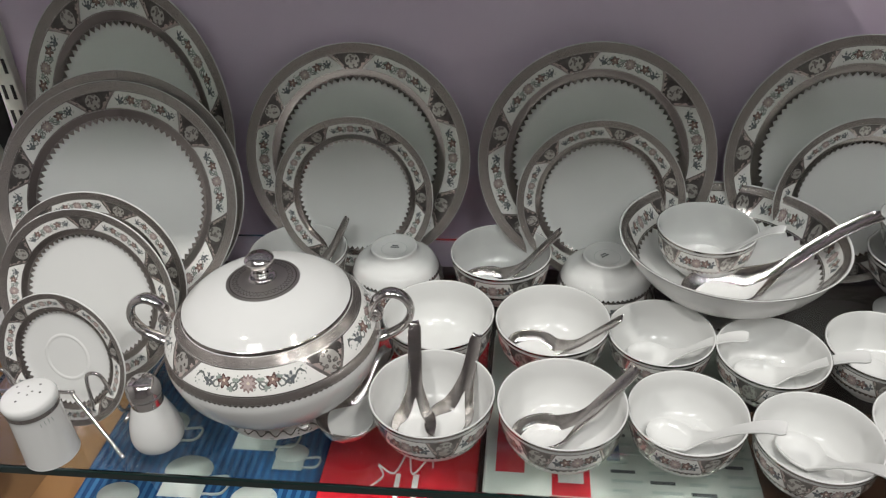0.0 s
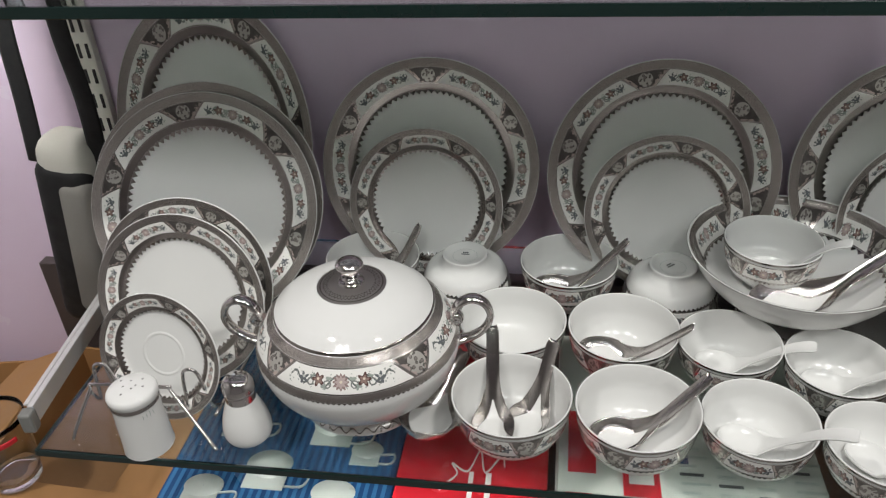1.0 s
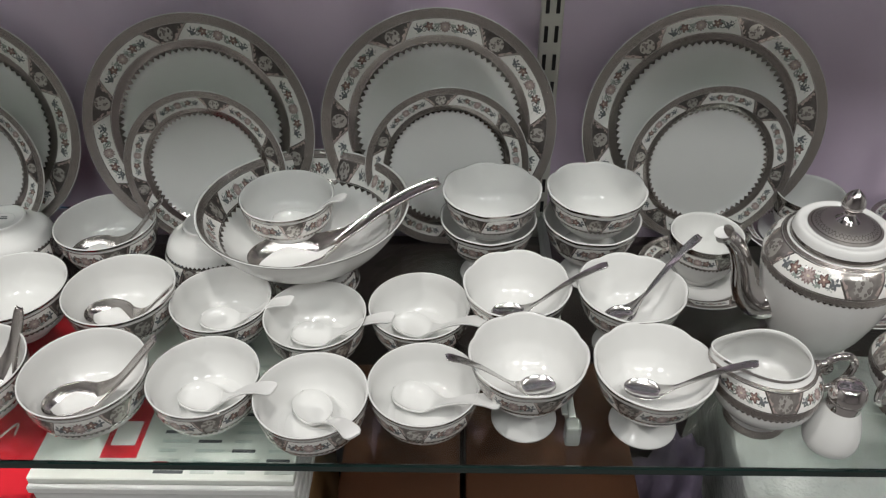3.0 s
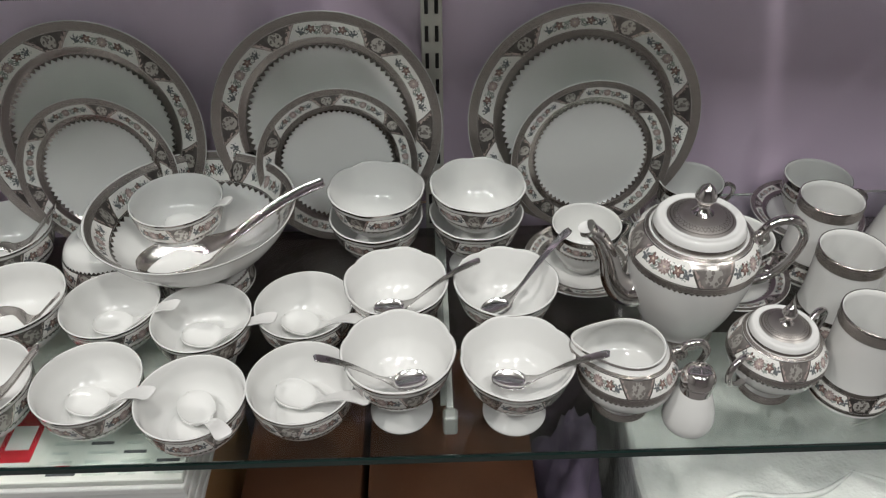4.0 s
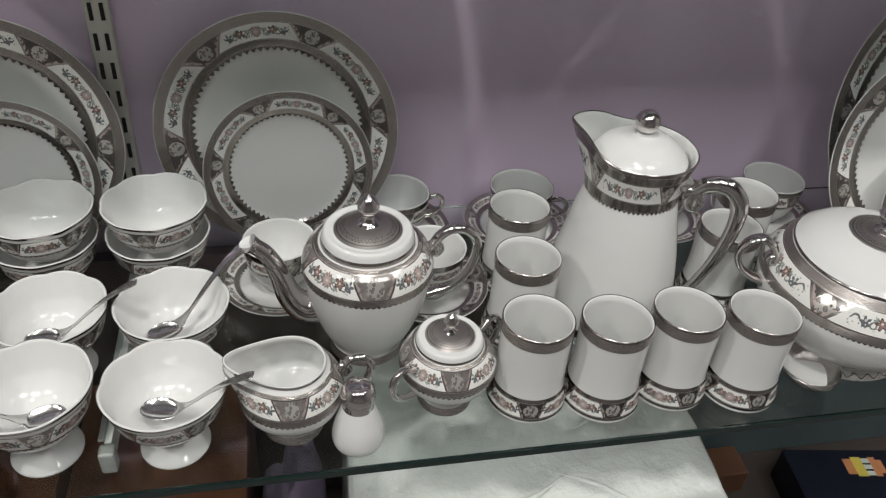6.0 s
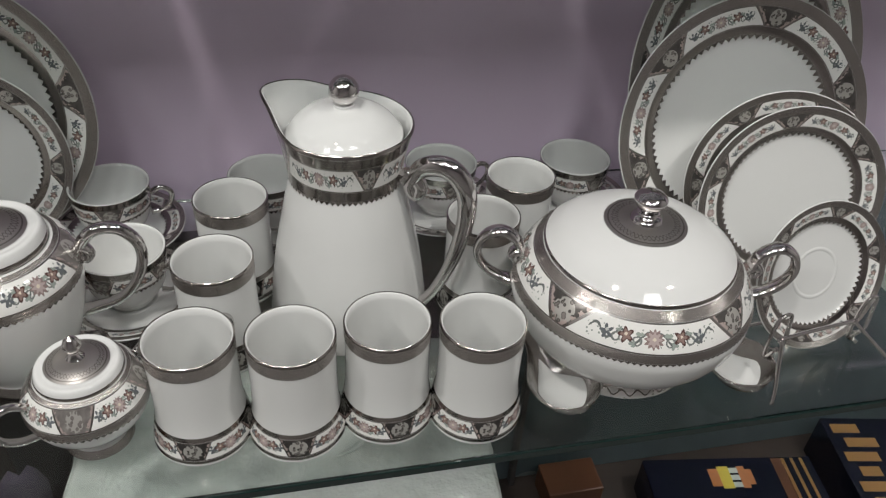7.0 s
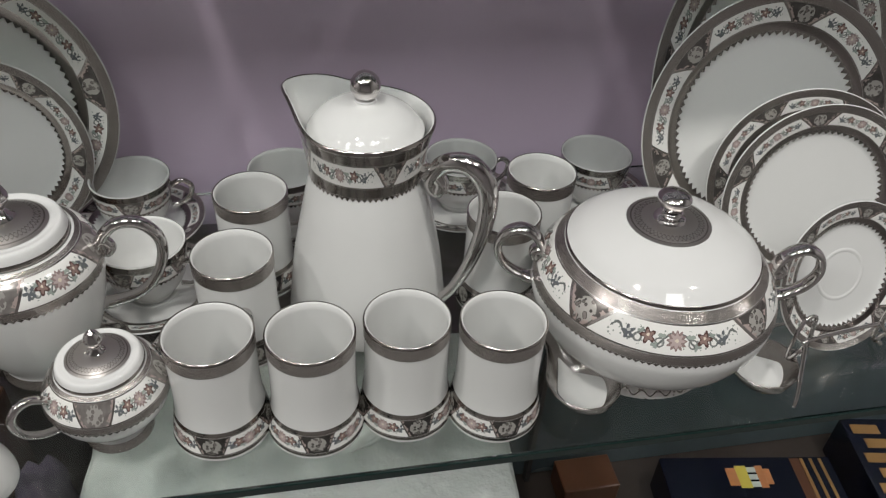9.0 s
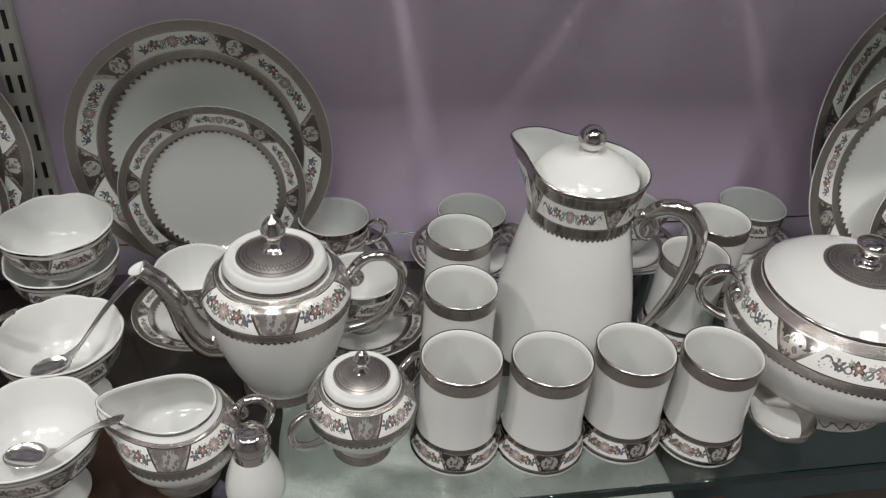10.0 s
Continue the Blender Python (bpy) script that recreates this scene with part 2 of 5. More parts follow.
BACK_WOOD = plain("dark_back_board", (0.060, 0.046, 0.045), 0.40, 0.0, 0.3, 6)
WOOD_BOX = plain("dark_brown_carton", (0.085, 0.034, 0.016), 0.4, 0.0, 0.3, 8)
RED = plain("red_carton_print", (0.52, 0.018, 0.03), 0.25, 0.0, 0.08, 9)
BLUE = plain("blue_carton_print", (0.014, 0.050, 0.135), 0.25, 0.0, 0.18, 9)
BLUE_LINE = plain("light_blue_print", (0.030, 0.115, 0.245), 0.25, 0.0, 0.1, 9)
PALE = plain("pale_cup_print", (0.42, 0.46, 0.43), 0.3, 0.0, 0.1, 20)
PAPER = plain("grey_newsprint", (0.55, 0.57, 0.53), 0.6, 0.0, 0.06, 25)
PAPER_WHITE = plain("white_paper", (0.74, 0.74, 0.72), 0.6, 0.0, 0.05, 25)
INK = plain("dark_print_ink", (0.06, 0.065, 0.07), 0.6)
WHITE_INK = plain("white_print", (0.80, 0.78, 0.76), 0.35)
ORANGE = plain("orange_print", (0.75, 0.25, 0.04), 0.4)
NAVY = plain("navy_carton_print", (0.004, 0.005, 0.012), 0.22, 0.0, 0.2, 9)
GOLD = plain("gold_print", (0.27, 0.15, 0.055), 0.35, 0.3, 0.15, 30)
COPPER = plain("copper_print", (0.42, 0.17, 0.07), 0.35, 0.2, 0.3, 60)
YELLOW = plain("yellow_green_print", (0.46, 0.38, 0.06), 0.35)
TEAL = plain("dark_teal_panel", (0.07, 0.092, 0.10), 0.25, 0.0, 0.2, 4)
PURPLE = plain("purple_grey_cloth", (0.11, 0.085, 0.13), 0.9, 0.0, 0.2, 20, 0.001)
BLACK_BAG = plain("black_nylon", (0.006, 0.006, 0.007), 0.65, 0.0, 0.3, 60, 0.0004)
GREY_BAG = plain("grey_nylon", (0.20, 0.19, 0.175), 0.8, 0.0, 0.1, 60, 0.0004)
PALE_BAG = plain("pale_grey_padding", (0.44, 0.43, 0.39), 0.8, 0.0, 0.06, 30)
ROOM = plain("shop_room_paint", (0.42, 0.415, 0.40), 0.8, 0.0, 0.04, 2)
ROOM_FLOOR = plain("grey_floor_tile", (0.30, 0.29, 0.28), 0.35, 0.0, 0.1, 2)


def wrap_mat():
    g = Graph("white_plastic_wrap")
    vec = g.coords()
    n = g.noise(vec, 16.0, 5.0, 0.6)
    g.bump(n, 0.8, 0.012)
    return g.end(g.mix(n, (0.50, 0.53, 0.50), (0.74, 0.76, 0.73)), 0.16, 0.0)


WRAP = wrap_mat()
BAG_FILM = plain("smoky_plastic_bag", (0.16, 0.16, 0.18), 0.15, 0.0, 0.35, 30, 0.004)
LIT = Graph("lit_diffuser")
LIT = LIT.end((0.8, 0.8, 0.8), 0.5, 0.0, Emission_Color=(1.0, 0.97, 0.93, 1), Emission_Strength=6.0)

# ---- shape helpers ----


def thing(name, m, label, category, group="", kind=""):
    ob = new(name)
    ob.matrix_basis = m
    return tagged(ob, label, category, group, kind)


def part(name, mesh, material, parent, label=""):
    """Link a mesh (or a bmesh) as one object under a thing or a part."""
    if isinstance(mesh, bmesh.types.BMesh):
        me = bpy.data.meshes.new(name)
        mesh.to_mesh(me)
        mesh.free()
        mesh = me
    mesh.materials.clear()
    mesh.materials.append(material)
    ob = new(name, mesh)
    ob.parent = parent
    return tagged(ob, label)


def solo(name, mesh, material, m, label, category="", group="", kind=""):
    ob = part(name, mesh, material, None)
    ob.matrix_basis = m
    return tagged(ob, label, category, group, kind)


def grid_mesh(name, co, wrap_u=False, uv=None, caps=False):
    """A mesh from an array [rows, columns, 3]; wrap_u closes each row into a ring."""
    rows, cols = co.shape[:2]
    faces, loops = [], []
    for i in range(rows - 1):
        for j in range(cols if wrap_u else cols - 1):
            k = (j + 1) % cols
            faces.append((i * cols + j, i * cols + k, (i + 1) * cols + k, (i + 1) * cols + j))
            if uv is not None:
                u0, u1, v0, v1 = uv[0][j], uv[0][j + 1], uv[1][i], uv[1][i + 1]
                loops += [u0, v0, u1, v0, u1, v1, u0, v1]
    n = len(faces)
    if caps:
        faces += [tuple(range(cols))[::-1], tuple(range((rows - 1) * cols, rows * cols))]
    me = bpy.data.meshes.new(name)
    me.from_pydata(co.reshape(-1, 3).tolist(), [], faces)
    if uv is not None:
        layer = me.uv_layers.new(name="UVMap")
        loops += [0.0] * (2 * (len(me.loops) - 4 * n))
        layer.data.foreach_set("uv", loops)
    me.polygons.foreach_set("use_smooth", [True] * n + [False] * (len(faces) - n))
    me.update()
    return me


def curve(pts, n=6):
    """A smooth polyline through the points."""
    p = np.array(pts, float)
    q = np.vstack([2 * p[0] - p[1], p, 2 * p[-1] - p[-2]])
    out = []
    for i in range(len(p) - 1):
        a, b, c, d = q[i:i + 4]
        for t in np.arange(n) / n:
            out.append(0.5 * (2 * b + (c - a) * t + (2 * a - 5 * b + 4 * c - d) * t * t + (3 * b - a - 3 * c + d) * t ** 3))
    return np.array(out + [p[-1]])


def lathe(name, poly, seg=64, rep=1.0, deform=None):
    """Turn a polyline of (r, z) about z."""
    poly = np.array(poly, float)
    th = np.arange(seg) * 2 * np.pi / seg
    co = np.stack([poly[:, :1] * np.cos(th), poly[:, :1] * np.sin(th), np.repeat(poly[:, 1:], seg, 1)], -1)
    if deform:
        co = deform(co)
    s = np.r_[0, np.cumsum(np.linalg.norm(np.diff(poly, axis=0), axis=1))]
    return grid_mesh(name, co, True, (np.arange(seg + 1) / seg * rep, s / s[-1]))


def cut(poly, lo, hi, axis=1, off=0.0004, n=8):
    """The stretch of a profile between two heights (axis 1) or radii (axis 0), lifted off the surface."""
    poly = np.array(poly, float)
    order = np.argsort(poly[:, axis], kind="stable")
    q = poly[order]
    t = np.linspace(lo, hi, n)
    o = np.interp(t, q[:, axis], q[:, 1 - axis])
    p = np.stack([o, t], 1) if axis == 1 else np.stack([t, o], 1)
    d = np.gradient(p, axis=0) * (1 if hi > lo else -1)
    d /= np.linalg.norm(d, axis=1)[:, None]
    nrm = np.stack([d[:, 1], -d[:, 0]], 1) if axis == 1 else np.stack([-d[:, 1], d[:, 0]], 1)
    return p + nrm * off


def teeth(name, poly, n, deform=None):
    """A saw-toothed ring over a short stretch of profile: the first point is the straight edge."""
    a, b = np.array(poly[0]), np.array(poly[-1])
    cols = 4 * n
    th = np.arange(cols) * 2 * np.pi / cols
    reach = np.tile([0.12, 0.55, 1.0, 0.55], n)
    far = a + (b - a) * reach[:, None]
    co = np.stack([np.stack([a[0] * np.cos(th), a[0] * np.sin(th), 0 * th + a[1]], 1), np.stack([far[:, 0] * np.cos(th), far[:, 0] * np.sin(th), far[:, 1]], 1)])
    if deform:
        co = deform(co)
    return grid_mesh(name, co, True)


def sweep(name, pts, radius, seg=10, flat=1.0, smooth=5):
    """A tube along a smooth path; radius is one number or one for each point; flat squeezes it sideways."""
    p = curve(pts, smooth) if smooth else np.array(pts, float)
    rad = np.interp(np.linspace(0, 1, len(p)), np.linspace(0, 1, len(pts)), radius) if np.ndim(radius) else np.full(len(p), radius)
    d = np.gradient(p, axis=0)
    d /= np.linalg.norm(d, axis=1)[:, None]
    ref = np.array([0, 1.0, 0]) if abs(d[0][1]) < 0.9 else np.array([1.0, 0, 0])
    rings = []
    th = np.arange(seg) * 2 * np.pi / seg
    for c, t, r in zip(p, d, rad):
        ref = ref - t * (ref @ t)
        ref /= np.linalg.norm(ref)
        side = np.cross(t, ref)
        rings.append(c + r * (np.cos(th)[:, None] * ref * flat + np.sin(th)[:, None] * side))
    return grid_mesh(name, np.array(rings), True, caps=True)


def box(x0, x1, y0, y1, z0, z1, bevel=0.0, seg=2):
    bm = bmesh.new()
    bmesh.ops.create_cube(bm, size=1.0, matrix=Matrix.LocRotScale(((x0 + x1) / 2, (y0 + y1) / 2, (z0 + z1) / 2), None, (x1 - x0, y1 - y0, z1 - z0)))
    if bevel:
        bmesh.ops.bevel(bm, geom=bm.edges[:], offset=bevel, segments=seg, affect="EDGES", profile=0.5)
    return bm


def ball(r, m=Matrix(), u=20, v=12):
    bm = bmesh.new()
    bmesh.ops.create_uvsphere(bm, u_segments=u, v_segments=v, radius=r, matrix=m)
    for f in bm.faces:
        f.smooth = True
    return bm


def step(x, a, b):
    t = np.clip((x - a) / (b - a), 0, 1)
    return t * t * (3 - 2 * t)


# ---- setting ----
WALL_Y = 1.072
FRONT_Y, BACK_Y = 0.65, 1.062
LEFT_X, RIGHT_X = -0.352, 2.30
solo("wall_back", box(-1.6, 3.2, WALL_Y, WALL_Y + 0.12, -1.0, 2.4), WALL, Matrix(), "lilac painted plaster wall behind the shelves", "wall", kind="structure")
solo("wall_left", box(-1.72, -1.6, -2.6, WALL_Y + 0.12, -1.0, 2.4), ROOM, Matrix(), "plain white painted side wall", "wall", kind="structure")
solo("wall_right", box(3.2, 3.32, -2.6, WALL_Y + 0.12, -1.0, 2.4), ROOM, Matrix(), "plain white painted side wall", "wall", kind="structure")
solo("wall_front", box(-1.6, 3.2, -2.72, -2.6, -1.0, 2.4), ROOM, Matrix(), "plain white painted opposite wall", "wall", kind="structure")
solo("floor", box(-1.72, 3.32, -2.72, WALL_Y + 0.12, -1.1, -1.0), ROOM_FLOOR, Matrix(), "plain grey tiled shop floor", "floor", kind="structure")
solo("ceiling", box(-1.72, 3.32, -2.72, WALL_Y + 0.12, 2.4, 2.5), ROOM, Matrix(), "plain white shop ceiling", "ceiling", kind="structure")


def glass_shelf(z, x0, x1, front, thick, material, label):
    root = thing("glass_shelf", Matrix(), label, "shelf", "glass wall shelves", "structure")
    slab = part("pane", box(x0, x1, front + 0.003, BACK_Y, z - thick, z, 0.0006, 1), material, root)
    slab.visible_shadow = material is SHADE_GLASS
    part("front_edge", box(x0, x1, front, front + 0.0028, z - thick - 0.0002, z + 0.0001, 0.0006, 1), GLASS_EDGE, root, "dark green polished glass edge")
    part("side_edge", box(x0 - 0.0028, x0 - 0.0001, front, BACK_Y, z - thick - 0.0002, z + 0.0001, 0.0006, 1), GLASS_EDGE, root, "dark green polished glass edge")
    return root


UPPER_Y, UPPER_Z = 0.78, 0.406
glass_shelf(0.0, LEFT_X, RIGHT_X, FRONT_Y, 0.008, GLASS, "clear glass shelf with a dark green edge, full of crockery")
# this pane's tint is added to darken the plates and wall below
glass_shelf(UPPER_Z, -0.466, 0.447, UPPER_Y, 0.0105, SHADE_GLASS, "glass shelf with a dark green front edge, tint added to shade the plates below")
glass_shelf(UPPER_Z, -1.40, -0.470, UPPER_Y, 0.0105, GLASS, "clear empty glass shelf with a dark green front edge")
# unseen panes added over the tea set to shade the wall; they stand a little apart, and light falls through the gaps in
# streaks
for x0, x1 in ((0.46, 1.0325), (1.0475, 1.381), (1.395, RIGHT_X)):
    glass_shelf(0.47, x0, x1, UPPER_Y, 0.0105, SHADE_GLASS, "unseen tinted glass pane added over the tea set to shade the wall")
solo("lower_board", box(-0.9, RIGHT_X, 0.60, WALL_Y - 0.002, -0.58, -0.55, 0.002), WOOD, Matrix(), "dark brown wooden lower shelf board", "shelf", kind="structure")


def wall_rail(x):
    root = thing("slotted_rail", pose(x, WALL_Y - 0.0005, 0), "cream steel rail with two rows of slots on the wall", "shelf rail", "wall rails")
    part("channel", box(-0.0125, 0.0125, -0.013, 0, -0.4, 0.9, 0.0015), RAIL, root)
    slot = box(-0.0021, 0.0021, -0.0142, -0.0125, -0.0095, 0.0095, 0.0004, 1)
    me = bpy.data.meshes.new("slot")
    slot.to_mesh(me)
    slot.free()
    for k in range(-4, 26):
        for dx in (-0.0058, 0.0058):
            s = part("slot", me, SLOT, root)
            s.location = (dx, 0, k * 0.0335 + 0.004)
    return root


RAILS = (-0.443, 0.684, 1.83)
for rx in RAILS:
    wall_rail(rx)


def shelf_bracket(x, z, tip=0.7, swing=0.0):
    root = thing("shelf_bracket", pose(x, WALL_Y, z, 0, 0, swing) @ pose(0, -WALL_Y, 0), "grey steel shelf bracket arm with a pale end pad", "bracket", "shelf brackets")
    part("arm", box(-0.0035, 0.0035, tip + 0.016, WALL_Y - 0.004, -0.034, -0.0105, 0.001), BRACKET, root)
    part("arm_flange", box(-0.0095, -0.0038, tip + 0.02, WALL_Y - 0.02, -0.0135, -0.0105, 0.0005, 1), BRACKET, root)
    part("end_pad", box(-0.0075, 0.0075, tip, tip + 0.015, -0.036, -0.0095, 0.003), RUBBER, root, "pale plastic end pad")
    return root


for rx in RAILS:
    shelf_bracket(rx + (-0.003 if rx < 0 else 0.008), 0.0, 0.7, 6.4 if rx < 0 else 0.0)
    shelf_bracket(rx + 0.008, UPPER_Z - 0.004 if rx < 0.6 else 0.466, UPPER_Y + 0.04)

# ---- crockery: plates ----


def plate(name, r, m, label, group, rep=6, oval=1.0, well=False):
    """A plate modelled lying flat, its centre at the origin, then set on edge by m."""
    root = thing(name, m, label, "plate", group)
    depth = 0.082 * r + 0.004
    top = curve([(0.0004, 0.0035), (0.40 * r, 0.0035), (0.64 * r, 0.0042), (0.72 * r, 0.0042 + 0.30 * depth), (0.86 * r, 0.0042 + 0.68 * depth), (r, 0.004 + depth)])
    under = curve([(r + 0.0006, 0.0030 + depth), (0.84 * r, 0.42 * depth), (0.66 * r, 0.001), (0.6 * r, -0.002), (0.57 * r, -0.002), (0.55 * r, 0.0006), (0.0004, 0.0006)])

    def stretch(co):
        co[..., 1] *= oval
        return co

    part("body", lathe("plate_body", np.vstack([top, under]), 80, deform=stretch), PORCELAIN, root)
    part("rim_band", lathe("plate_rim", cut(top, 0.925 * r, 0.998 * r, 0), 80, 30, stretch), ENGRAVED, root, "silver lustre rim band")
    part("floral_band", lathe("plate_floral", cut(top, 0.775 * r, 0.924 * r, 0), 80, rep, stretch), FLORAL, root, "floral printed border with dark cartouches")
    part("inner_band", lathe("plate_inner", cut(top, 0.715 * r, 0.774 * r, 0), 80, 30, stretch), SILVER, root, "silver lustre inner band")
    part("tooth_trim", teeth("plate_teeth", cut(top, 0.714 * r, 0.676 * r, 0, 0.0004), int(78 * (r / 0.137) ** 0.45), stretch), SILVER, root, "silver saw-tooth trim")
    if well:
        part("cup_ring", lathe("saucer_ring", [(0.30 * r, 0.0034), (0.32 * r, 0.0041), (0.34 * r, 0.0041), (0.36 * r, 0.0034)], 48), PORCELAIN, root)
    return root


def on_edge(x, y, r, yaw, lean, spin=0, z=0.0, oval=1.0):
    """The pose of a plate that stands on its edge at (x, y), faces yaw degrees from the room and leans back."""
    back = pose(x, y, z + 0.0015, 0, 0, yaw) @ pose(0, 0, 0, -lean, 0, 0)
    return back @ pose(0, 0, r * oval, 90, 0, 0) @ pose(0, 0, 0, 0, 0, spin)


DINNER, SIDE, SAUCER = 0.137, 0.097, 0.074
GROUP = "plates of the dinner set"
WALL_PLATES = (
    (-0.0005, 1.001, 0.1345, 2, 16.0, -0.005, 0.0957, 0),
    (0.2785, 0.999, 0.1345, 1, 15.2, 0.2843, 0.0950, 0),
    (0.5575, 1.009, 0.1365, 0, 12.5, 0.5688, 0.0962, 6),
    (0.8630, 1.016, 0.1380, -2, 10.0, 0.8735, 0.0975, 2),
)
for i, (px, py, pr, yaw, lean, sx, sr, syaw) in enumerate(WALL_PLATES):
    plate("dinner_plate", pr, on_edge(px, py, pr, yaw, lean, 30 + 13 * i), "large white dinner plate with silver floral border leaning on the wall", GROUP)
    plate("side_plate", sr, on_edge(sx, py - 0.015, sr, syaw, lean - 1.0, 17 * i), "small white side plate with silver floral border before a dinner plate", GROUP)

# stepped plates on the left and right racks
plate("oval_platter", 0.1225, on_edge(-0.270, 1.000, 0.1225, 6, 12.0, 0, 0, 1.42), "tall oval platter with silver floral border leaning on the wall", GROUP, oval=1.42)
plate("dinner_plate", DINNER, on_edge(-0.2495, 0.895, DINNER, 8, 23.4, 10), "large white dinner plate with a dark silver border behind another", GROUP)
plate("dinner_plate", 0.1355, on_edge(-0.2516, 0.872, 0.1355, 6, 27.8, 40), "large white dinner plate with silver floral border in a rack", GROUP)
plate("side_plate", 0.095, on_edge(-0.238, 0.801, 0.095, 5, 16.8, 5), "small white side plate with silver border behind another", GROUP)
plate("side_plate", 0.0935, on_edge(-0.235, 0.769, 0.0935, 0, 18.9, 25), "small white side plate with silver floral border in a rack", GROUP)
plate("saucer", 0.0682, on_edge(-0.2365, 0.7135, 0.0682, -6, 17.3, 15), "white saucer with silver floral border standing in a wire rack", GROUP, 6, 1.0, True)
plate("oval_platter", 0.128, on_edge(1.672, 0.940, 0.128, -8, 15, 0, 0, 1.31), "oval platter with dark silver border behind a dinner plate", GROUP, oval=1.31)
plate("dinner_plate", DINNER, on_edge(1.6526, 0.887, DINNER, -4, 17.2, 20), "large white dinner plate with silver floral border in a rack", GROUP)
plate("side_plate", SIDE, on_edge(1.677, 0.8546, SIDE, -14, 14.8, 5), "small white side plate with silver border behind another", GROUP)
plate("side_plate", SIDE, on_edge(1.6755, 0.823, SIDE, -8, 14.9, 40), "small white side plate with silver floral border in a rack", GROUP)
plate("saucer", 0.073, on_edge(1.6662, 0.7315, 0.073, 5, 21.2, 15), "white saucer with silver floral border standing in a wire rack", GROUP, 6, 1.0, True)

# ---- crockery: bowls ----


def bowl(name, r, h, foot, label, group, deco=(0.50, 0.90), rep=5, inner_band=False, straight=False):
    root = thing(name, Matrix(), label, "bowl", group)
    outer = curve([(foot, 0.0), (foot + 0.0008, 0.006), (foot + 0.18 * (r - foot), 0.011), (foot + 0.62 * (r - foot), 0.30 * h), (foot + 0.86 * (r - foot), 0.58 * h), (r - 0.0012, 0.88 * h), (r, h)])
    inner = curve([(r - 0.0016, h), (r - 0.0032, 0.88 * h), (foot + 0.80 * (r - foot), 0.58 * h), (foot + 0.54 * (r - foot), 0.32 * h), (foot + 0.08 * (r - foot), 0.185 * h), (0.0004, 0.165 * h)])
    if straight:
        w = r - foot
        outer = curve([(foot, 0.0), (foot + 0.0008, 0.005), (foot + 0.16 * w, 0.0085), (foot + 0.52 * w, 0.34 * h), (foot + 0.80 * w, 0.66 * h), (r - 0.004, 0.93 * h), (r, h)])
        inner = curve([(r - 0.0016, h), (r - 0.0062, 0.93 * h), (foot + 0.75 * w, 0.66 * h), (foot + 0.46 * w, 0.36 * h), (foot + 0.04 * w, 0.175 * h), (0.0004, 0.15 * h)])
    base = [(0.0004, 0.004), (foot - 0.004, 0.004), (foot - 0.003, 0.0)]
    part("body", lathe("bowl_body", np.vstack([base, outer, [(r - 0.0008, h + 0.0006)], inner]), 72), PORCELAIN, root)
    part("rim_line", lathe("bowl_rim_line", cut(outer, 0.955 * h, h, 1, 0.0004, 4), 72), SILVER, root, "thin silver rim line")
    a, b = deco[0] * h, deco[1] * h
    if not inner_band:
        part("floral_band", lathe("bowl_floral", cut(outer, a, b), 72, rep), FLORAL_CUP, root, "floral printed outside band")
        part("tooth_trim", teeth("bowl_teeth", cut(outer, a - 0.0002, a - 0.0032), 62), SILVER, root, "silver saw-tooth trim")
    if inner_band:
        inn = inner[::-1]
        f = cut(inn, 0.56 * h, 0.90 * h, 1, -0.0005)
        part("inside_floral_band", lathe("bowl_inside_floral", f, 80, 7), FLORAL, root, "floral printed inside border")
        part("inside_rim_band", lathe("bowl_inside_rim", cut(inn, 0.902 * h, 0.99 * h, 1, -0.0005), 80, 30), ENGRAVED, root, "silver lustre inside rim")
        part("inside_tooth_trim", teeth("bowl_inside_teeth", cut(inn, 0.555 * h, 0.50 * h, 1, -0.0005), 60), SILVER, root, "silver saw-tooth trim")
    return root


def repeat(first, poses):
    """Set the first thing at the first pose and copies of it at the others."""
    first.matrix_basis = poses[0]
    return [first] + [copy_thing(first, m) for m in poses[1:]]


soup = bowl("soup_bowl", 0.0572, 0.060, 0.027, "white soup bowl with a silver floral outside band", "soup bowls")
SOUP_AT = [(0.1215, 0.714), (0.238, 0.708), (0.1145, 0.828), (0.2305, 0.825), (-0.0625, 0.938), (0.173, 0.945)]
repeat(soup, [pose(x, y, 0, 0, 0, 31 * i) for i, (x, y) in enumerate(SOUP_AT)])
for i, (x, y) in enumerate(((0.049, 0.949), (0.292, 0.942))):
    upturned = copy_thing(soup, pose(x, y, 0.0606, 180, 0, 40 * i))
    tagged(upturned, "white soup bowl turned upside down on the glass shelf")
    part("maker_mark", lathe("maker_ring", [(0.0145, 0.0036), (0.0150, 0.0036)], 24), PALE, upturned)
    for k, w in enumerate((0.010, 0.007)):
        part("print_mark", box(-w / 2, w / 2, -0.004 - 0.0035 * k, -0.0025 - 0.0035 * k, 0.0034, 0.0038), INK, upturned, "small unreadable printed mark")
dessert = bowl("dessert_bowl", 0.0518, 0.053, 0.025, "small white bowl with a silver floral outside band", "dessert bowls")
SMALL_AT = [(0.3465, 0.7104), (0.4492, 0.6890), (0.5505, 0.7032), (0.3367, 0.8186), (0.4373, 0.7953), (0.5419, 0.810)]
repeat(dessert, [pose(x, y, 0, 0, 0, 23 * i) for i, (x, y) in enumerate(SMALL_AT)])
SERVE_Z = 0.040
serving = bowl("serving_bowl", 0.1148, 0.0685, 0.050, "large white serving bowl with floral inside border on an upturned bowl", "", (0.70, 0.93), 7, True, True)
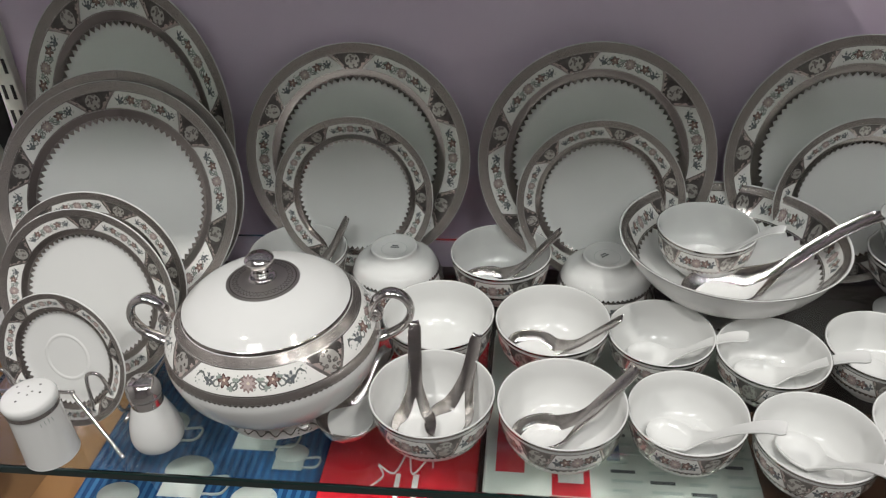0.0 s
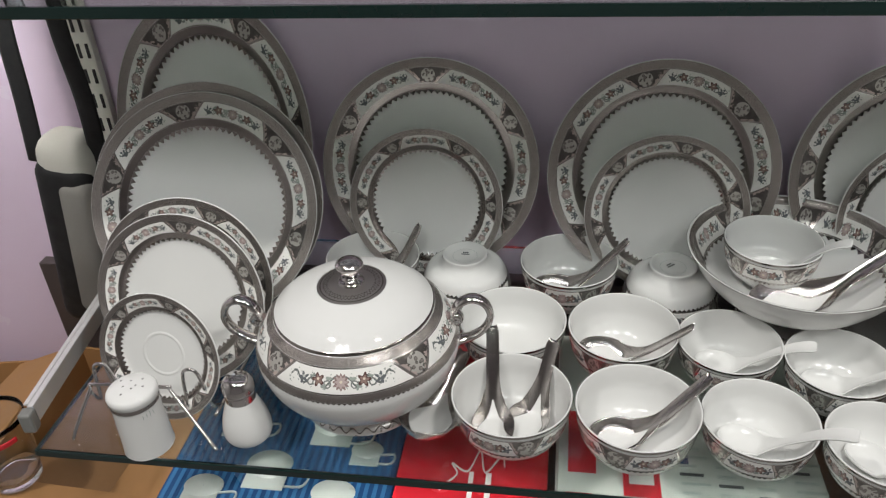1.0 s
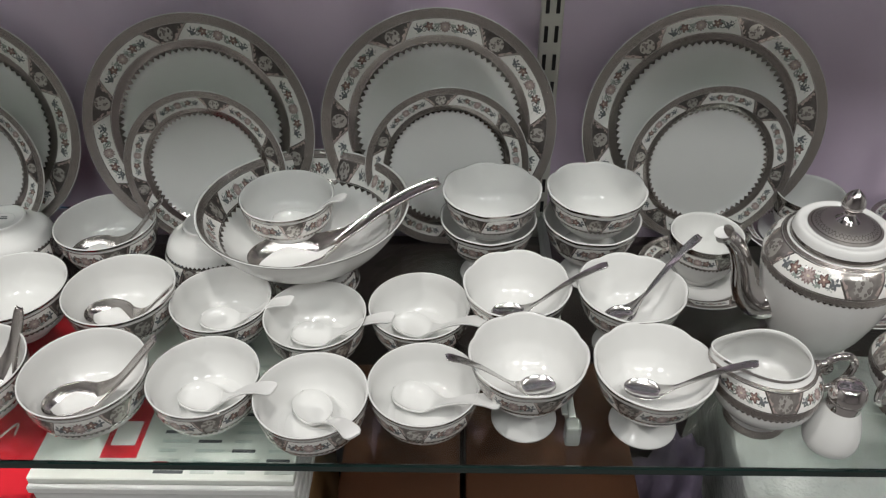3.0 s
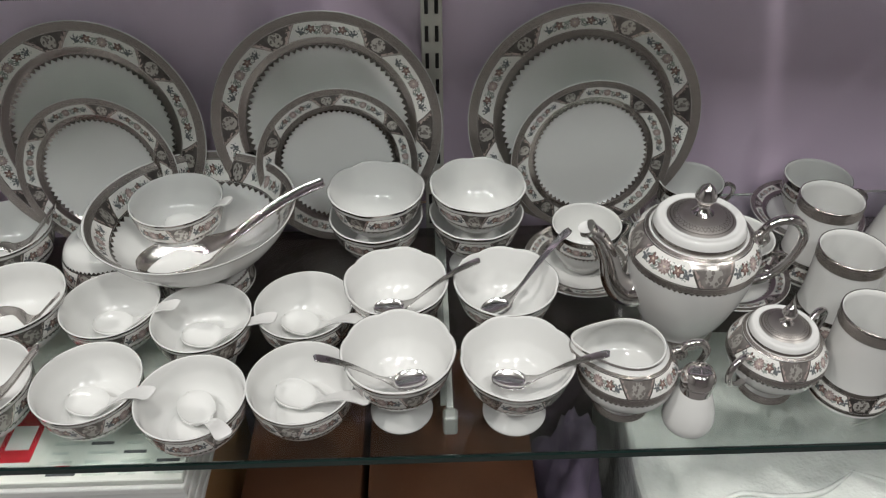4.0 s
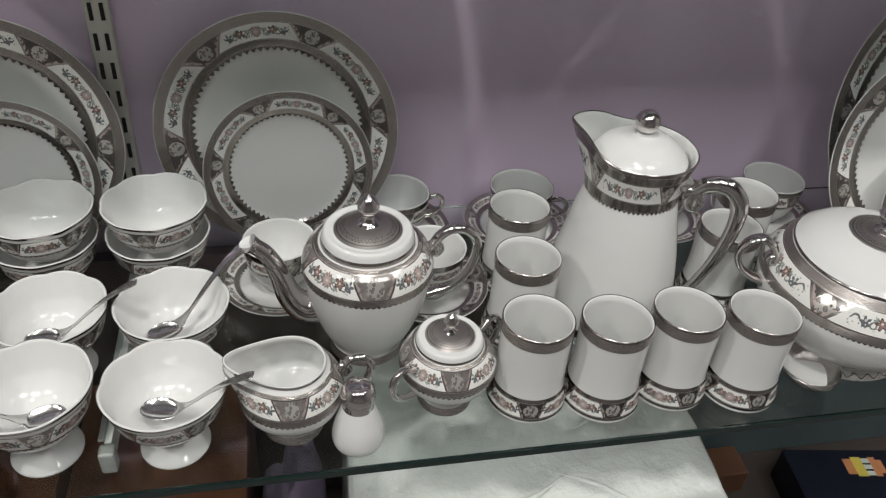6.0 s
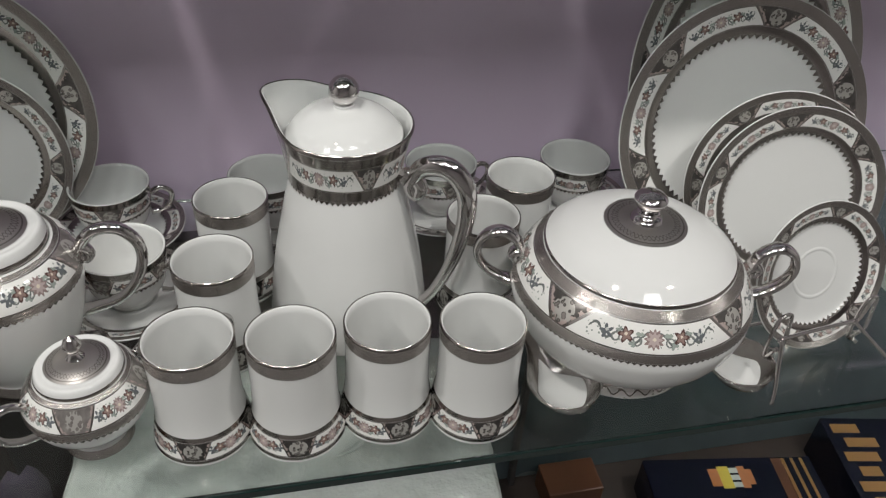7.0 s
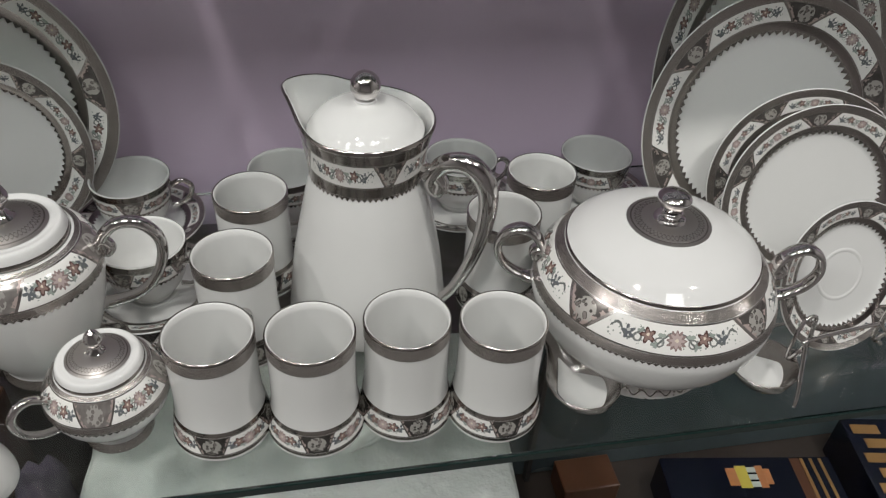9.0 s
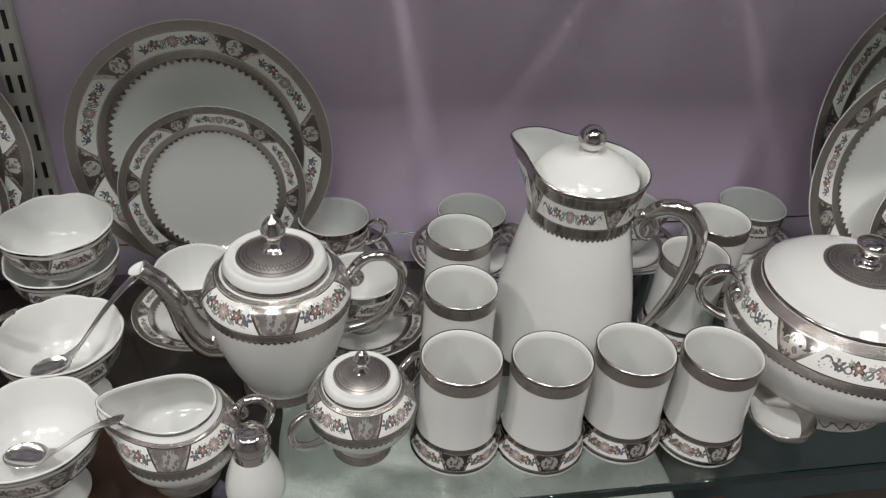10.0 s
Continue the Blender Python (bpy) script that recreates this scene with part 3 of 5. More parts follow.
serving.matrix_basis = pose(0.4134, 0.9115, SERVE_Z + 0.0005, 0, 0, 20)
support = copy_thing(dessert, pose(0.4134, 0.9115, 0.0402, 180, 0, 0) @ Matrix.Diagonal((1.05, 1.05, 0.74, 1)))
tagged(support, "small white bowl upturned under the serving bowl")
inner_bowl = copy_thing(dessert, pose(0.392, 0.930, SERVE_Z + 0.0138, 0, 0, 70))
tagged(inner_bowl, "small white bowl with floral band standing in the serving bowl")

# ---- crockery: footed cups ----


def footed_cup():
    root = thing("footed_dessert_cup", Matrix(), "white footed cup with a scalloped rim and floral outside band", "cup", "footed cups")
    h, r = 0.092, 0.0528

    def scallop(co):
        th = np.arctan2(co[..., 1], co[..., 0])
        w = step(co[..., 2], 0.055, 0.09)
        k = 1 + 0.022 * w * np.abs(np.cos(4 * th)) ** 0.8 - 0.012 * w
        co[..., 0] *= k
        co[..., 1] *= k
        co[..., 2] += 0.0022 * w * np.abs(np.cos(4 * th)) - 0.001 * w
        return co

    outer = curve([(0.0305, 0.0), (0.0300, 0.003), (0.023, 0.010), (0.0155, 0.019), (0.0145, 0.026), (0.021, 0.032), (0.035, 0.043), (0.0445, 0.060), (0.0490, 0.076), (r, h)])
    inner = curve([(r - 0.002, h), (0.0462, 0.076), (0.0415, 0.060), (0.032, 0.046), (0.018, 0.0375), (0.0004, 0.0355)])
    base = [(0.0004, 0.008), (0.014, 0.007), (0.0275, 0.0)]
    part("body", lathe("cup_body", np.vstack([base, outer, [(r - 0.001, h + 0.0007)], inner]), 96, deform=scallop), PORCELAIN, root)
    part("rim_line", lathe("cup_rim_line", cut(outer, 0.0885, h, 1, 0.0004, 4), 96, 1, scallop), SILVER, root, "thin silver rim line")
    part("floral_band", lathe("cup_floral", cut(outer, 0.060, 0.084), 96, 5, scallop), FLORAL_CUP, root, "floral printed outside band")
    part("tooth_trim", teeth("cup_teeth", cut(outer, 0.0598, 0.0568), 56, scallop), SILVER, root, "silver saw-tooth trim")
    return root


CUP_AT = [(0.644, 0.709, 0), (0.7552, 0.703, 0), (0.640, 0.813, 0), (0.7535, 0.809, 0), (0.615, 0.929, 0), (0.7300, 0.929, 0), (0.6175, 0.926, 0.0385), (0.7312, 0.929, 0.0385)]
cups = repeat(footed_cup(), [pose(x, y, z, 0, 0, 17 * i) @ Matrix.Diagonal((1.01, 1.01, 0.93, 1)) for i, (x, y, z) in enumerate(CUP_AT)])
for c in cups[6:]:
    tagged(c, "white footed cup with scalloped rim stacked in another cup")

# ---- crockery: tea cups ----


def tea_cup():
    root = thing("tea_cup", Matrix(), "white tea cup with silver rim band and floral border", "cup", "tea cups")
    h, r = 0.060, 0.0400
    outer = curve([(0.021, 0.0), (0.0215, 0.004), (0.027, 0.009), (0.0345, 0.022), (0.0380, 0.040), (r, h)])
    inner = curve([(r - 0.0018, h), (0.0360, 0.040), (0.032, 0.022), (0.022, 0.009), (0.0004, 0.0065)])
    part("body", lathe("teacup_body", np.vstack([[(0.0004, 0.003), (0.018, 0.003), (0.019, 0)], outer, [(r - 0.0008, h + 0.0006)], inner]), 64), PORCELAIN, root)
    part("rim_band", lathe("teacup_rim", cut(outer, 0.053, h, 1, 0.0004, 4), 64, 20), SILVER, root, "silver lustre rim band")
    part("floral_band", lathe("teacup_floral", cut(outer, 0.036, 0.0528), 64, 4), FLORAL_CUP, root, "floral printed outside band")
    part("tooth_trim", teeth("teacup_teeth", cut(outer, 0.0358, 0.0326), 52), SILVER, root, "silver saw-tooth trim")
    part("handle", sweep("teacup_handle", [(0.0385, 0, 0.044), (0.050, 0, 0.049), (0.059, 0, 0.042), (0.057, 0, 0.030), (0.047, 0, 0.021), (0.036, 0, 0.019)], [0.0034, 0.003, 0.003, 0.0028, 0.0028, 0.0032], 10, 0.8), CHROME, root, "silver lustre ear handle")
    return root


TEA_AT = [(0.857, 0.917, 20), (1.000, 1.000, 5), (1.023, 0.888, -25), (1.159, 1.000, -20), (1.351, 1.000, 10), (1.507, 0.992, 200)]
SAUCER_LABEL = "white saucer with silver floral border lying under a tea cup"
for i, (x, y, turn) in enumerate(TEA_AT):
    plate("saucer", SAUCER * 0.93, pose(x, y, 0.0024, 0, 0, 33 * i), SAUCER_LABEL, "saucers of the tea set", 6, 1.0, True)
repeat(tea_cup(), [pose(x, y, 0.0078, 0, 0, turn) for x, y, turn in TEA_AT])

# ---- crockery: mugs ----


def mug():
    root = thing("tall_tumbler_mug", Matrix(), "tall white porcelain tumbler with silver top band and floral base", "mug", "porcelain tumblers")
    h, r = 0.104, 0.0345
    outer = curve([(0.0385, 0.0), (0.0403, 0.002), (0.0398, 0.008), (0.0372, 0.022), (0.0352, 0.036), (0.0343, 0.060), (r, h)])
    inner = curve([(r - 0.002, h), (0.0322, 0.060), (0.0330, 0.030), (0.0325, 0.012), (0.028, 0.007), (0.0004, 0.006)])
    part("body", lathe("mug_body", np.vstack([[(0.0004, 0.003), (0.033, 0.003), (0.035, 0.0)], outer, [(r - 0.001, h + 0.0007)], inner]), 72), PORCELAIN, root)
    part("rim_line", lathe("mug_rim_line", cut(outer, 0.1025, h, 1, 0.0005, 3), 72), CHROME, root, "bright silver rim line")
    part("lip_line", lathe("mug_lip_line", [(r + 0.0006, h - 0.0012), (r + 0.0005, h + 0.0006), (r - 0.0007, h + 0.0013)], 72), SILVER, root, "dark silver lip line")
    part("top_band", lathe("mug_top_band", cut(outer, 0.0915, 0.1023), 72, 20), ENGRAVED, root, "silver lustre top band")
    part("upper_base_band", lathe("mug_upper_base", cut(outer, 0.0255, 0.0300), 72, 20), SILVER, root, "silver lustre band")
    part("floral_band", lathe("mug_floral", cut(outer, 0.0075, 0.0253), 72, 4), FLORAL_MUG, root, "floral printed base band")
    part("handle", sweep("mug_handle", [(0, 0.034, 0.080), (0, 0.046, 0.084), (0, 0.057, 0.074), (0, 0.057, 0.055), (0, 0.047, 0.038), (0, 0.035, 0.034)], 0.0034, 10), CHROME, root, "silver lustre ear handle")
    part("base_band", lathe("mug_base", cut(outer, 0.0045, 0.0073, 1, 0.0004, 4), 72, 20), SILVER, root, "silver lustre band")
    return root


MUG_AT = [(1.095, 0.720), (1.171, 0.711), (1.247, 0.716), (1.322, 0.704), (1.111, 0.814), (1.126, 0.905), (1.358, 0.845), (1.413, 0.908)]
repeat(mug(), [pose(x, y, 0, 0, 0, -90 + (62, 70, 80, 75, 90, 90, 90, 90)[i]) for i, (x, y) in enumerate(MUG_AT)])

# ---- tureens ----


def scroll_handle(side):
    """An ear handle with a curled end, in the plane y = 0."""
    return [(side * x, 0, z) for x, z in ((0.0955, 0.0985), (0.1000, 0.1035), (0.1045, 0.0990), (0.1005, 0.0945), (0.0970, 0.1010), (0.1030, 0.1150), (0.1160, 0.1225), (0.1290, 0.1165), (0.1345, 0.1010), (0.1280, 0.0850), (0.1140, 0.0745), (0.1000, 0.0700))]


def tureen(m, label):
    root = thing("tureen", m, label, "tureen", "lidded tureens")
    outer = curve([(0.0640, 0.0), (0.0675, 0.0018), (0.0665, 0.0075), (0.0600, 0.0125), (0.0590, 0.0160), (0.0780, 0.0265), (0.0945, 0.0450), (0.1020, 0.0660), (0.1025, 0.0790), (0.0990, 0.0900), (0.0915, 0.1020), (0.0830, 0.1120), (0.0798, 0.1155)])
    part("bowl", lathe("tureen_bowl", np.vstack([[(0.0004, 0.010), (0.052, 0.008), (0.060, 0.0)], outer, [(0.0780, 0.1160), (0.0775, 0.1100), (0.0980, 0.085), (0.0900, 0.048), (0.0004, 0.020)]]), 96), PORCELAIN, root)
    part("foot_band", lathe("tureen_foot", cut(outer, 0.0025, 0.0110), 96, 30), CHASED_PRINT, root, "engraved silver foot band")
    part("lower_band", lathe("tureen_lower_band", cut(outer, 0.0805, 0.0872), 96, 40), ENGRAVED, root, "silver lustre belt")
    part("tooth_trim", teeth("tureen_teeth", cut(outer, 0.0803, 0.0780), 128), SILVER, root, "silver saw-tooth trim")
    part("floral_band", lathe("tureen_floral", cut(outer, 0.0874, 0.1082), 96, 4), FLORAL_POT, root, "floral printed shoulder with dark cartouches")
    part("shoulder_band", lathe("tureen_shoulder", cut(outer, 0.1084, 0.1152), 96, 40), ENGRAVED, root, "silver lustre shoulder band")
    dome = curve([(0.0790, 0.1160), (0.0793, 0.1178), (0.0775, 0.1198), (0.0660, 0.1285), (0.0480, 0.1362), (0.0330, 0.1402), (0.0150, 0.1432), (0.0004, 0.1440)])
    lid = part("lid", lathe("tureen_lid", np.vstack([[(0.070, 0.1145)], dome]), 96), PORCELAIN, root, "domed white lid")
    part("lid_rim", lathe("tureen_lid_rim", curve([(0.0797, 0.1160), (0.0799, 0.1175), (0.0791, 0.1187), (0.0786, 0.1191)]), 96, 40), SILVER, lid, "silver lustre lid rim")
    part("lid_disc", lathe("tureen_disc", cut(dome[::-1], 0.001, 0.0338, 0, 0.0006), 64, 12), DISC, lid, "engraved silver disc")
    part("knob", lathe("tureen_knob", curve([(0.0135, 0.1438), (0.0120, 0.1462), (0.0085, 0.1480), (0.0072, 0.1512), (0.0088, 0.1540), (0.0118, 0.1580), (0.0135, 0.1622), (0.0128, 0.1652), (0.0085, 0.1682), (0.0004, 0.1696)]), 40), CHROME, lid, "silver flared knob with a domed top")
    part("knob_collar", lathe("tureen_collar", curve([(0.0074, 0.1490), (0.0092, 0.1500), (0.0092, 0.1512), (0.0078, 0.1522)], 3), 32), CHROME, lid, "raised silver ring")
    for side in (-1, 1):
        part("handle", sweep("tureen_handle", scroll_handle(side), [0.0045, 0.0045, 0.0042, 0.0042, 0.0042, 0.0042, 0.0042, 0.0040, 0.0038, 0.0038, 0.0040, 0.0050], 12, 1.7), CHROME, root, "curled silver handle")
    return root


tureen(pose(-0.0378, 0.7665, 0, 0, 0, 5), "round white lidded tureen with silver handles and floral shoulder")
tureen(pose(1.475, 0.7595, 0, 0, 0, -14) @ Matrix.Scale(1.045, 4), "round white lidded tureen with silver handles beside porcelain tumblers")

# ---- jug ----


def jug(m):
    root = thing("water_jug", m, "tall white porcelain jug with silver handle and lid knob", "jug")

    def spout(co):
        ang = np.arctan2(co[..., 1], -co[..., 0])
        up = step(co[..., 2], 0.150, 0.203)
        tip = np.exp(-(np.abs(ang) / 0.42) ** 2.0) * up
        wing = np.exp(-(np.abs(ang) / 0.85) ** 3.0) * up
        co[..., 0] -= 0.017 * tip
        co[..., 2] += 0.019 * wing - 0.002 * tip
        return co

    outer = curve([(0.074, 0.0), (0.0765, 0.003), (0.0745, 0.020), (0.0685, 0.065), (0.0585, 0.115), (0.0505, 0.150), (0.0500, 0.156), (0.0530, 0.180), (0.0585, 0.203)])
    inner = curve([(0.0560, 0.203), (0.0505, 0.180), (0.0470, 0.156), (0.052, 0.115), (0.060, 0.065), (0.0004, 0.010)])
    part("body", lathe("jug_body", np.vstack([[(0.0004, 0.003), (0.068, 0.003), (0.070, 0.0)], outer, [(0.0573, 0.2040)], inner]), 96, deform=spout), PORCELAIN, root)
    part("rim_line", lathe("jug_rim_line", cut(outer, 0.2005, 0.2030, 1, 0.0005, 4), 96, 1, spout), CHROME, root, "bright silver rim line")
    part("lip_line", lathe("jug_lip_line", [(0.0592, 0.2018), (0.0592, 0.2034), (0.0576, 0.2048)], 96, 1, spout), SILVER, root, "dark silver lip line")
    part("upper_band", lathe("jug_upper_band", cut(outer, 0.1905, 0.2003, 1, 0.0004), 96, 30, spout), SILVER, root, "silver lustre band")
    part("floral_band", lathe("jug_floral", cut(outer, 0.1655, 0.1903, 1, 0.0004), 96, 4, spout), FLORAL_POT, root, "floral printed neck with cartouches")
    part("lower_band", lathe("jug_lower_band", cut(outer, 0.1555, 0.1653, 1, 0.0004), 96, 30, spout), SILVER, root, "silver lustre band")
    part("tooth_trim", teeth("jug_teeth", cut(outer, 0.1553, 0.1515), 66, spout), SILVER, root, "silver saw-tooth trim")
    dome = curve([(0.0500, 0.1935), (0.0488, 0.1965), (0.040, 0.2070), (0.026, 0.2150), (0.010, 0.2185), (0.0085, 0.2215), (0.0004, 0.2220)])
    lid = part("lid", lathe("jug_lid", dome, 72), PORCELAIN, root, "domed white lid")
    part("knob", ball(0.0128, Matrix.Translation((0, 0, 0.2330)), 24, 14), CHROME, lid, "round silver knob")
    part("handle", sweep("jug_handle", [(0.052, 0, 0.160), (0.060, 0, 0.166), (0.070, 0, 0.156), (0.066, 0, 0.146), (0.060, 0, 0.156), (0.072, 0, 0.176), (0.094, 0, 0.180), (0.110, 0, 0.163), (0.112, 0, 0.130), (0.103, 0, 0.085), (0.088, 0, 0.045), (0.0745, 0, 0.025)], [0.0075, 0.007, 0.0065, 0.006, 0.007, 0.0088, 0.0100, 0.0096, 0.0080, 0.0064, 0.0052, 0.0060], 12, 0.85), CHROME, root, "curled silver lustre handle")
    return root


jug(pose(1.231, 0.858, 0, 0, 0, -30))

# ---- tea pot, sugar pot, cream jug ----


def pot_lid(root, r, z, rise, s):
    dome = curve([(r, z), (r + 0.0002, z + 0.004 * s), (0.93 * r, z + 0.011 * s), (0.74 * r, z + 0.60 * rise), (0.45 * r, z + 0.9 * rise), (0.0004, z + rise)])
    lid = part("lid", lathe("pot_lid", np.vstack([[(0.85 * r, z - 0.001)], dome]), 72), PORCELAIN, root, "domed white lid")
    part("lid_disc", lathe("pot_disc", cut(dome[::-1], 0.001, 0.73 * r, 0, 0.0006), 56, 12), DISC, lid, "engraved silver disc")
    part("lid_rim", lathe("pot_lid_rim", [(r + 0.0004, z), (r + 0.0007, z + 0.0022 * s), (r + 0.0002, z + 0.0042 * s)], 72), SILVER, lid, "silver lustre lid rim")
    t = z + rise
    part("finial", lathe("pot_finial", curve([(0.010 * s, t - 0.0005), (0.0065 * s, t + 0.003 * s), (0.0045 * s, t + 0.007 * s), (0.0085 * s, t + 0.012 * s), (0.0090 * s, t + 0.017 * s), (0.0060 * s, t + 0.024 * s), (0.0004, t + 0.029 * s)]), 28), CHROME, lid, "silver bud finial")


def pot_decor(root, outer, za, zb, seg, rep, n, shift, deform=None):
    """Belt, teeth and flowered shoulder; shift turns the print round the pot."""
    part("belt", lathe("pot_belt", cut(outer, za - 0.0065, za - 0.0002), seg, 30, deform), ENGRAVED, root, "silver lustre belt")
    part("tooth_trim", teeth("pot_teeth", cut(outer, za - 0.0067, za - 0.0095), int(n * 1.3), deform), SILVER, root, "silver saw-tooth trim")
    part("floral_band", lathe("pot_floral", cut(outer, za, zb), seg, rep, deform), floral("floral_pot_print", 4.6, 0.31, 2.4, shift), root, "floral printed shoulder")
    part("shoulder_band", lathe("pot_shoulder", cut(outer, zb + 0.0002, zb + 0.0024), seg, 30, deform), ENGRAVED, root, "silver lustre shoulder band")


def tea_pot(m):
    root = thing("tea_pot", m, "white porcelain tea pot with silver spout, handle and finial", "teapot")
    outer = curve([(0.037, 0.0), (0.0395, 0.003), (0.0375, 0.010), (0.0385, 0.016), (0.0485, 0.036), (0.0580, 0.066), (0.0632, 0.092), (0.0650, 0.109), (0.0640, 0.118), (0.0580, 0.1300), (0.0480, 0.1372)])
    part("body", lathe("teapot_body", np.vstack([[(0.0004, 0.006), (0.031, 0.005), (0.033, 0)], outer, [(0.0462, 0.1376), (0.0452, 0.132), (0.058, 0.105), (0.0004, 0.02)]]), 80), PORCELAIN, root)
    part("foot_band", lathe("teapot_foot", cut(outer, 0.001, 0.0115), 80, 20), ENGRAVED, root, "engraved silver foot band")
    pot_decor(root, outer, 0.1130, 0.1345, 80, 4, 58, 0.02)
    pot_lid(root, 0.0452, 0.1378, 0.020, 1.15)
    part("spout", sweep("teapot_spout", [(-0.038, 0, 0.062), (-0.062, 0, 0.058), (-0.078, 0, 0.075), (-0.087, 0, 0.105), (-0.097, 0, 0.128), (-0.107, 0, 0.139), (-0.1125, 0, 0.1435)], [0.020, 0.0170, 0.0130, 0.0100, 0.0085, 0.0080, 0.0100], 16), CHROME, root, "curved silver spout")
    part("spout_mouth", lathe("spout_mouth", [(0.0004, 0.0), (0.0070, 0.0004), (0.0092, 0.0014)], 24), PORCELAIN, root).matrix_basis = pose(-0.1125, 0, 0.1440, 0, -18, 0)
    part("handle", sweep("teapot_handle", [(0.060, 0, 0.119), (0.067, 0, 0.126), (0.073, 0, 0.119), (0.068, 0, 0.114), (0.067, 0, 0.127), (0.080, 0, 0.141), (0.099, 0, 0.140), (0.112, 0, 0.121), (0.107, 0, 0.092), (0.088, 0, 0.068), (0.053, 0, 0.058)], [0.005, 0.005, 0.0045, 0.0045, 0.005, 0.0052, 0.0052, 0.0048, 0.0045, 0.0045, 0.0055], 12, 1.1), CHROME, root, "curled silver handle")
    return root


tea_pot(pose(0.9437, 0.8145, 0, 0, 0, 2))


def ear(side, s, zc, r0):
    return [(side * (r0 + x * s), 0, zc + z * s) for x, z in ((0.0, 0.014), (0.012, 0.022), (0.022, 0.020), (0.028, 0.010), (0.024, -0.006), (0.012, -0.016), (-0.004, -0.019))]


def sugar_pot(m):
    root = thing("sugar_pot", m, "small white lidded sugar pot with silver handles", "sugar bowl")
    outer = curve([(0.0255, 0.0), (0.0265, 0.002), (0.024, 0.008), (0.022, 0.012), (0.030, 0.020), (0.0425, 0.036), (0.0470, 0.051), (0.0450, 0.061), (0.0385, 0.072), (0.0335, 0.0765)])
    part("body", lathe("sugar_body", np.vstack([[(0.0004, 0.005), (0.020, 0.004), (0.022, 0)], outer, [(0.0322, 0.0768), (0.031, 0.073), (0.042, 0.052), (0.0004, 0.016)]]), 72), PORCELAIN, root)
    part("foot_band", lathe("sugar_foot", cut(outer, 0.001, 0.0085), 72, 16), ENGRAVED, root, "engraved silver foot band")
    pot_decor(root, outer, 0.0565, 0.0742, 72, 4, 46, 0.36)
    pot_lid(root, 0.0322, 0.0770, 0.014, 0.75)
    for side in (-1, 1):
        part("handle", sweep("sugar_handle", ear(side, 1.0, 0.052, 0.042), 0.0034, 10), CHROME, root, "curved silver handle")
    return root


sugar_pot(pose(1.0120, 0.7265, 0, 0, 0, 32))


def cream_jug(m):
    root = thing("cream_jug", m, "small white cream jug with silver handle and floral shoulder", "creamer")

    def lip(co):
        ang = np.arctan2(co[..., 1], -co[..., 0])
        w = np.exp(-(ang / 0.80) ** 2) * step(co[..., 2], 0.052, 0.083)
        co[..., 0] -= 0.025 * w
        co[..., 2] += 0.008 * w
        return co

    outer = curve([(0.027, 0.0), (0.0285, 0.002), (0.0265, 0.007), (0.0245, 0.011), (0.032, 0.019), (0.0445, 0.034), (0.0480, 0.048), (0.0462, 0.060), (0.0390, 0.0725), (0.0330, 0.0790), (0.0325, 0.083)])
    inner = curve([(0.0308, 0.083), (0.0315, 0.078), (0.0440, 0.060), (0.046, 0.048), (0.040, 0.032), (0.0004, 0.015)])
    part("body", lathe("cream_body", np.vstack([[(0.0004, 0.005), (0.022, 0.004), (0.024, 0)], outer, [(0.0316, 0.0837)], inner]), 80, deform=lip), PORCELAIN, root)
    part("foot_band", lathe("cream_foot", cut(outer, 0.001, 0.0080), 80, 16), ENGRAVED, root, "engraved silver foot band")
    pot_decor(root, outer, 0.0560, 0.0735, 80, 4, 48, 0.0, lip)
    part("rim_line", lathe("cream_rim", cut(outer, 0.0800, 0.083, 1, 0.0004, 4), 80, 1, lip), CHROME, root, "bright silver rim line")
    part("handle", sweep("cream_handle", [(0.041, 0, 0.066), (0.047, 0, 0.072), (0.053, 0, 0.066), (0.049, 0, 0.062), (0.052, 0, 0.077), (0.066, 0, 0.080), (0.074, 0, 0.068), (0.068, 0, 0.050), (0.054, 0, 0.039), (0.044, 0, 0.036)], [0.004, 0.004, 0.0036, 0.0036, 0.004, 0.0042, 0.004, 0.0036, 0.0034, 0.004], 10), CHROME, root, "curled silver handle")
    return root


cream_jug(pose(0.8625, 0.7125, 0, 0, 0, 0))

# ---- shakers ----


def pear_shaker(m):
    root = thing("pepper_shaker", m, "pear-shaped white porcelain shaker with a chrome cap", "shaker", "shakers")
    part("body", lathe("shaker_body", curve([(0.0004, 0.0), (0.017, 0.0), (0.0225, 0.003), (0.0245, 0.012), (0.0225, 0.026), (0.0175, 0.042), (0.0140, 0.052)]), 48), PORCELAIN, root)
    cap = part("cap", lathe("shaker_cap", curve([(0.0147, 0.0500), (0.0150, 0.0580), (0.0146, 0.0600), (0.0158, 0.0615), (0.0160, 0.0640), (0.0150, 0.0700), (0.0105, 0.0762), (0.0004, 0.0785)]), 40), CHROME, root, "domed chrome cap")
    for k in range(7):
        a, t = k * 1.047, 0.0 if k == 6 else 0.0062
        part("hole", lathe("shaker_hole", [(0.0004, 0.0003), (0.0009, 0.0003), (0.0010, 0.0)], 8), HOLE, cap).location = (t * math.cos(a), t * math.sin(a), 0.0786 - 0.14 * t)
    return root


pear_shaker(pose(-0.142, 0.694, 0))
pear_shaker(pose(0.921, 0.683, 0, 0, 0, 30))


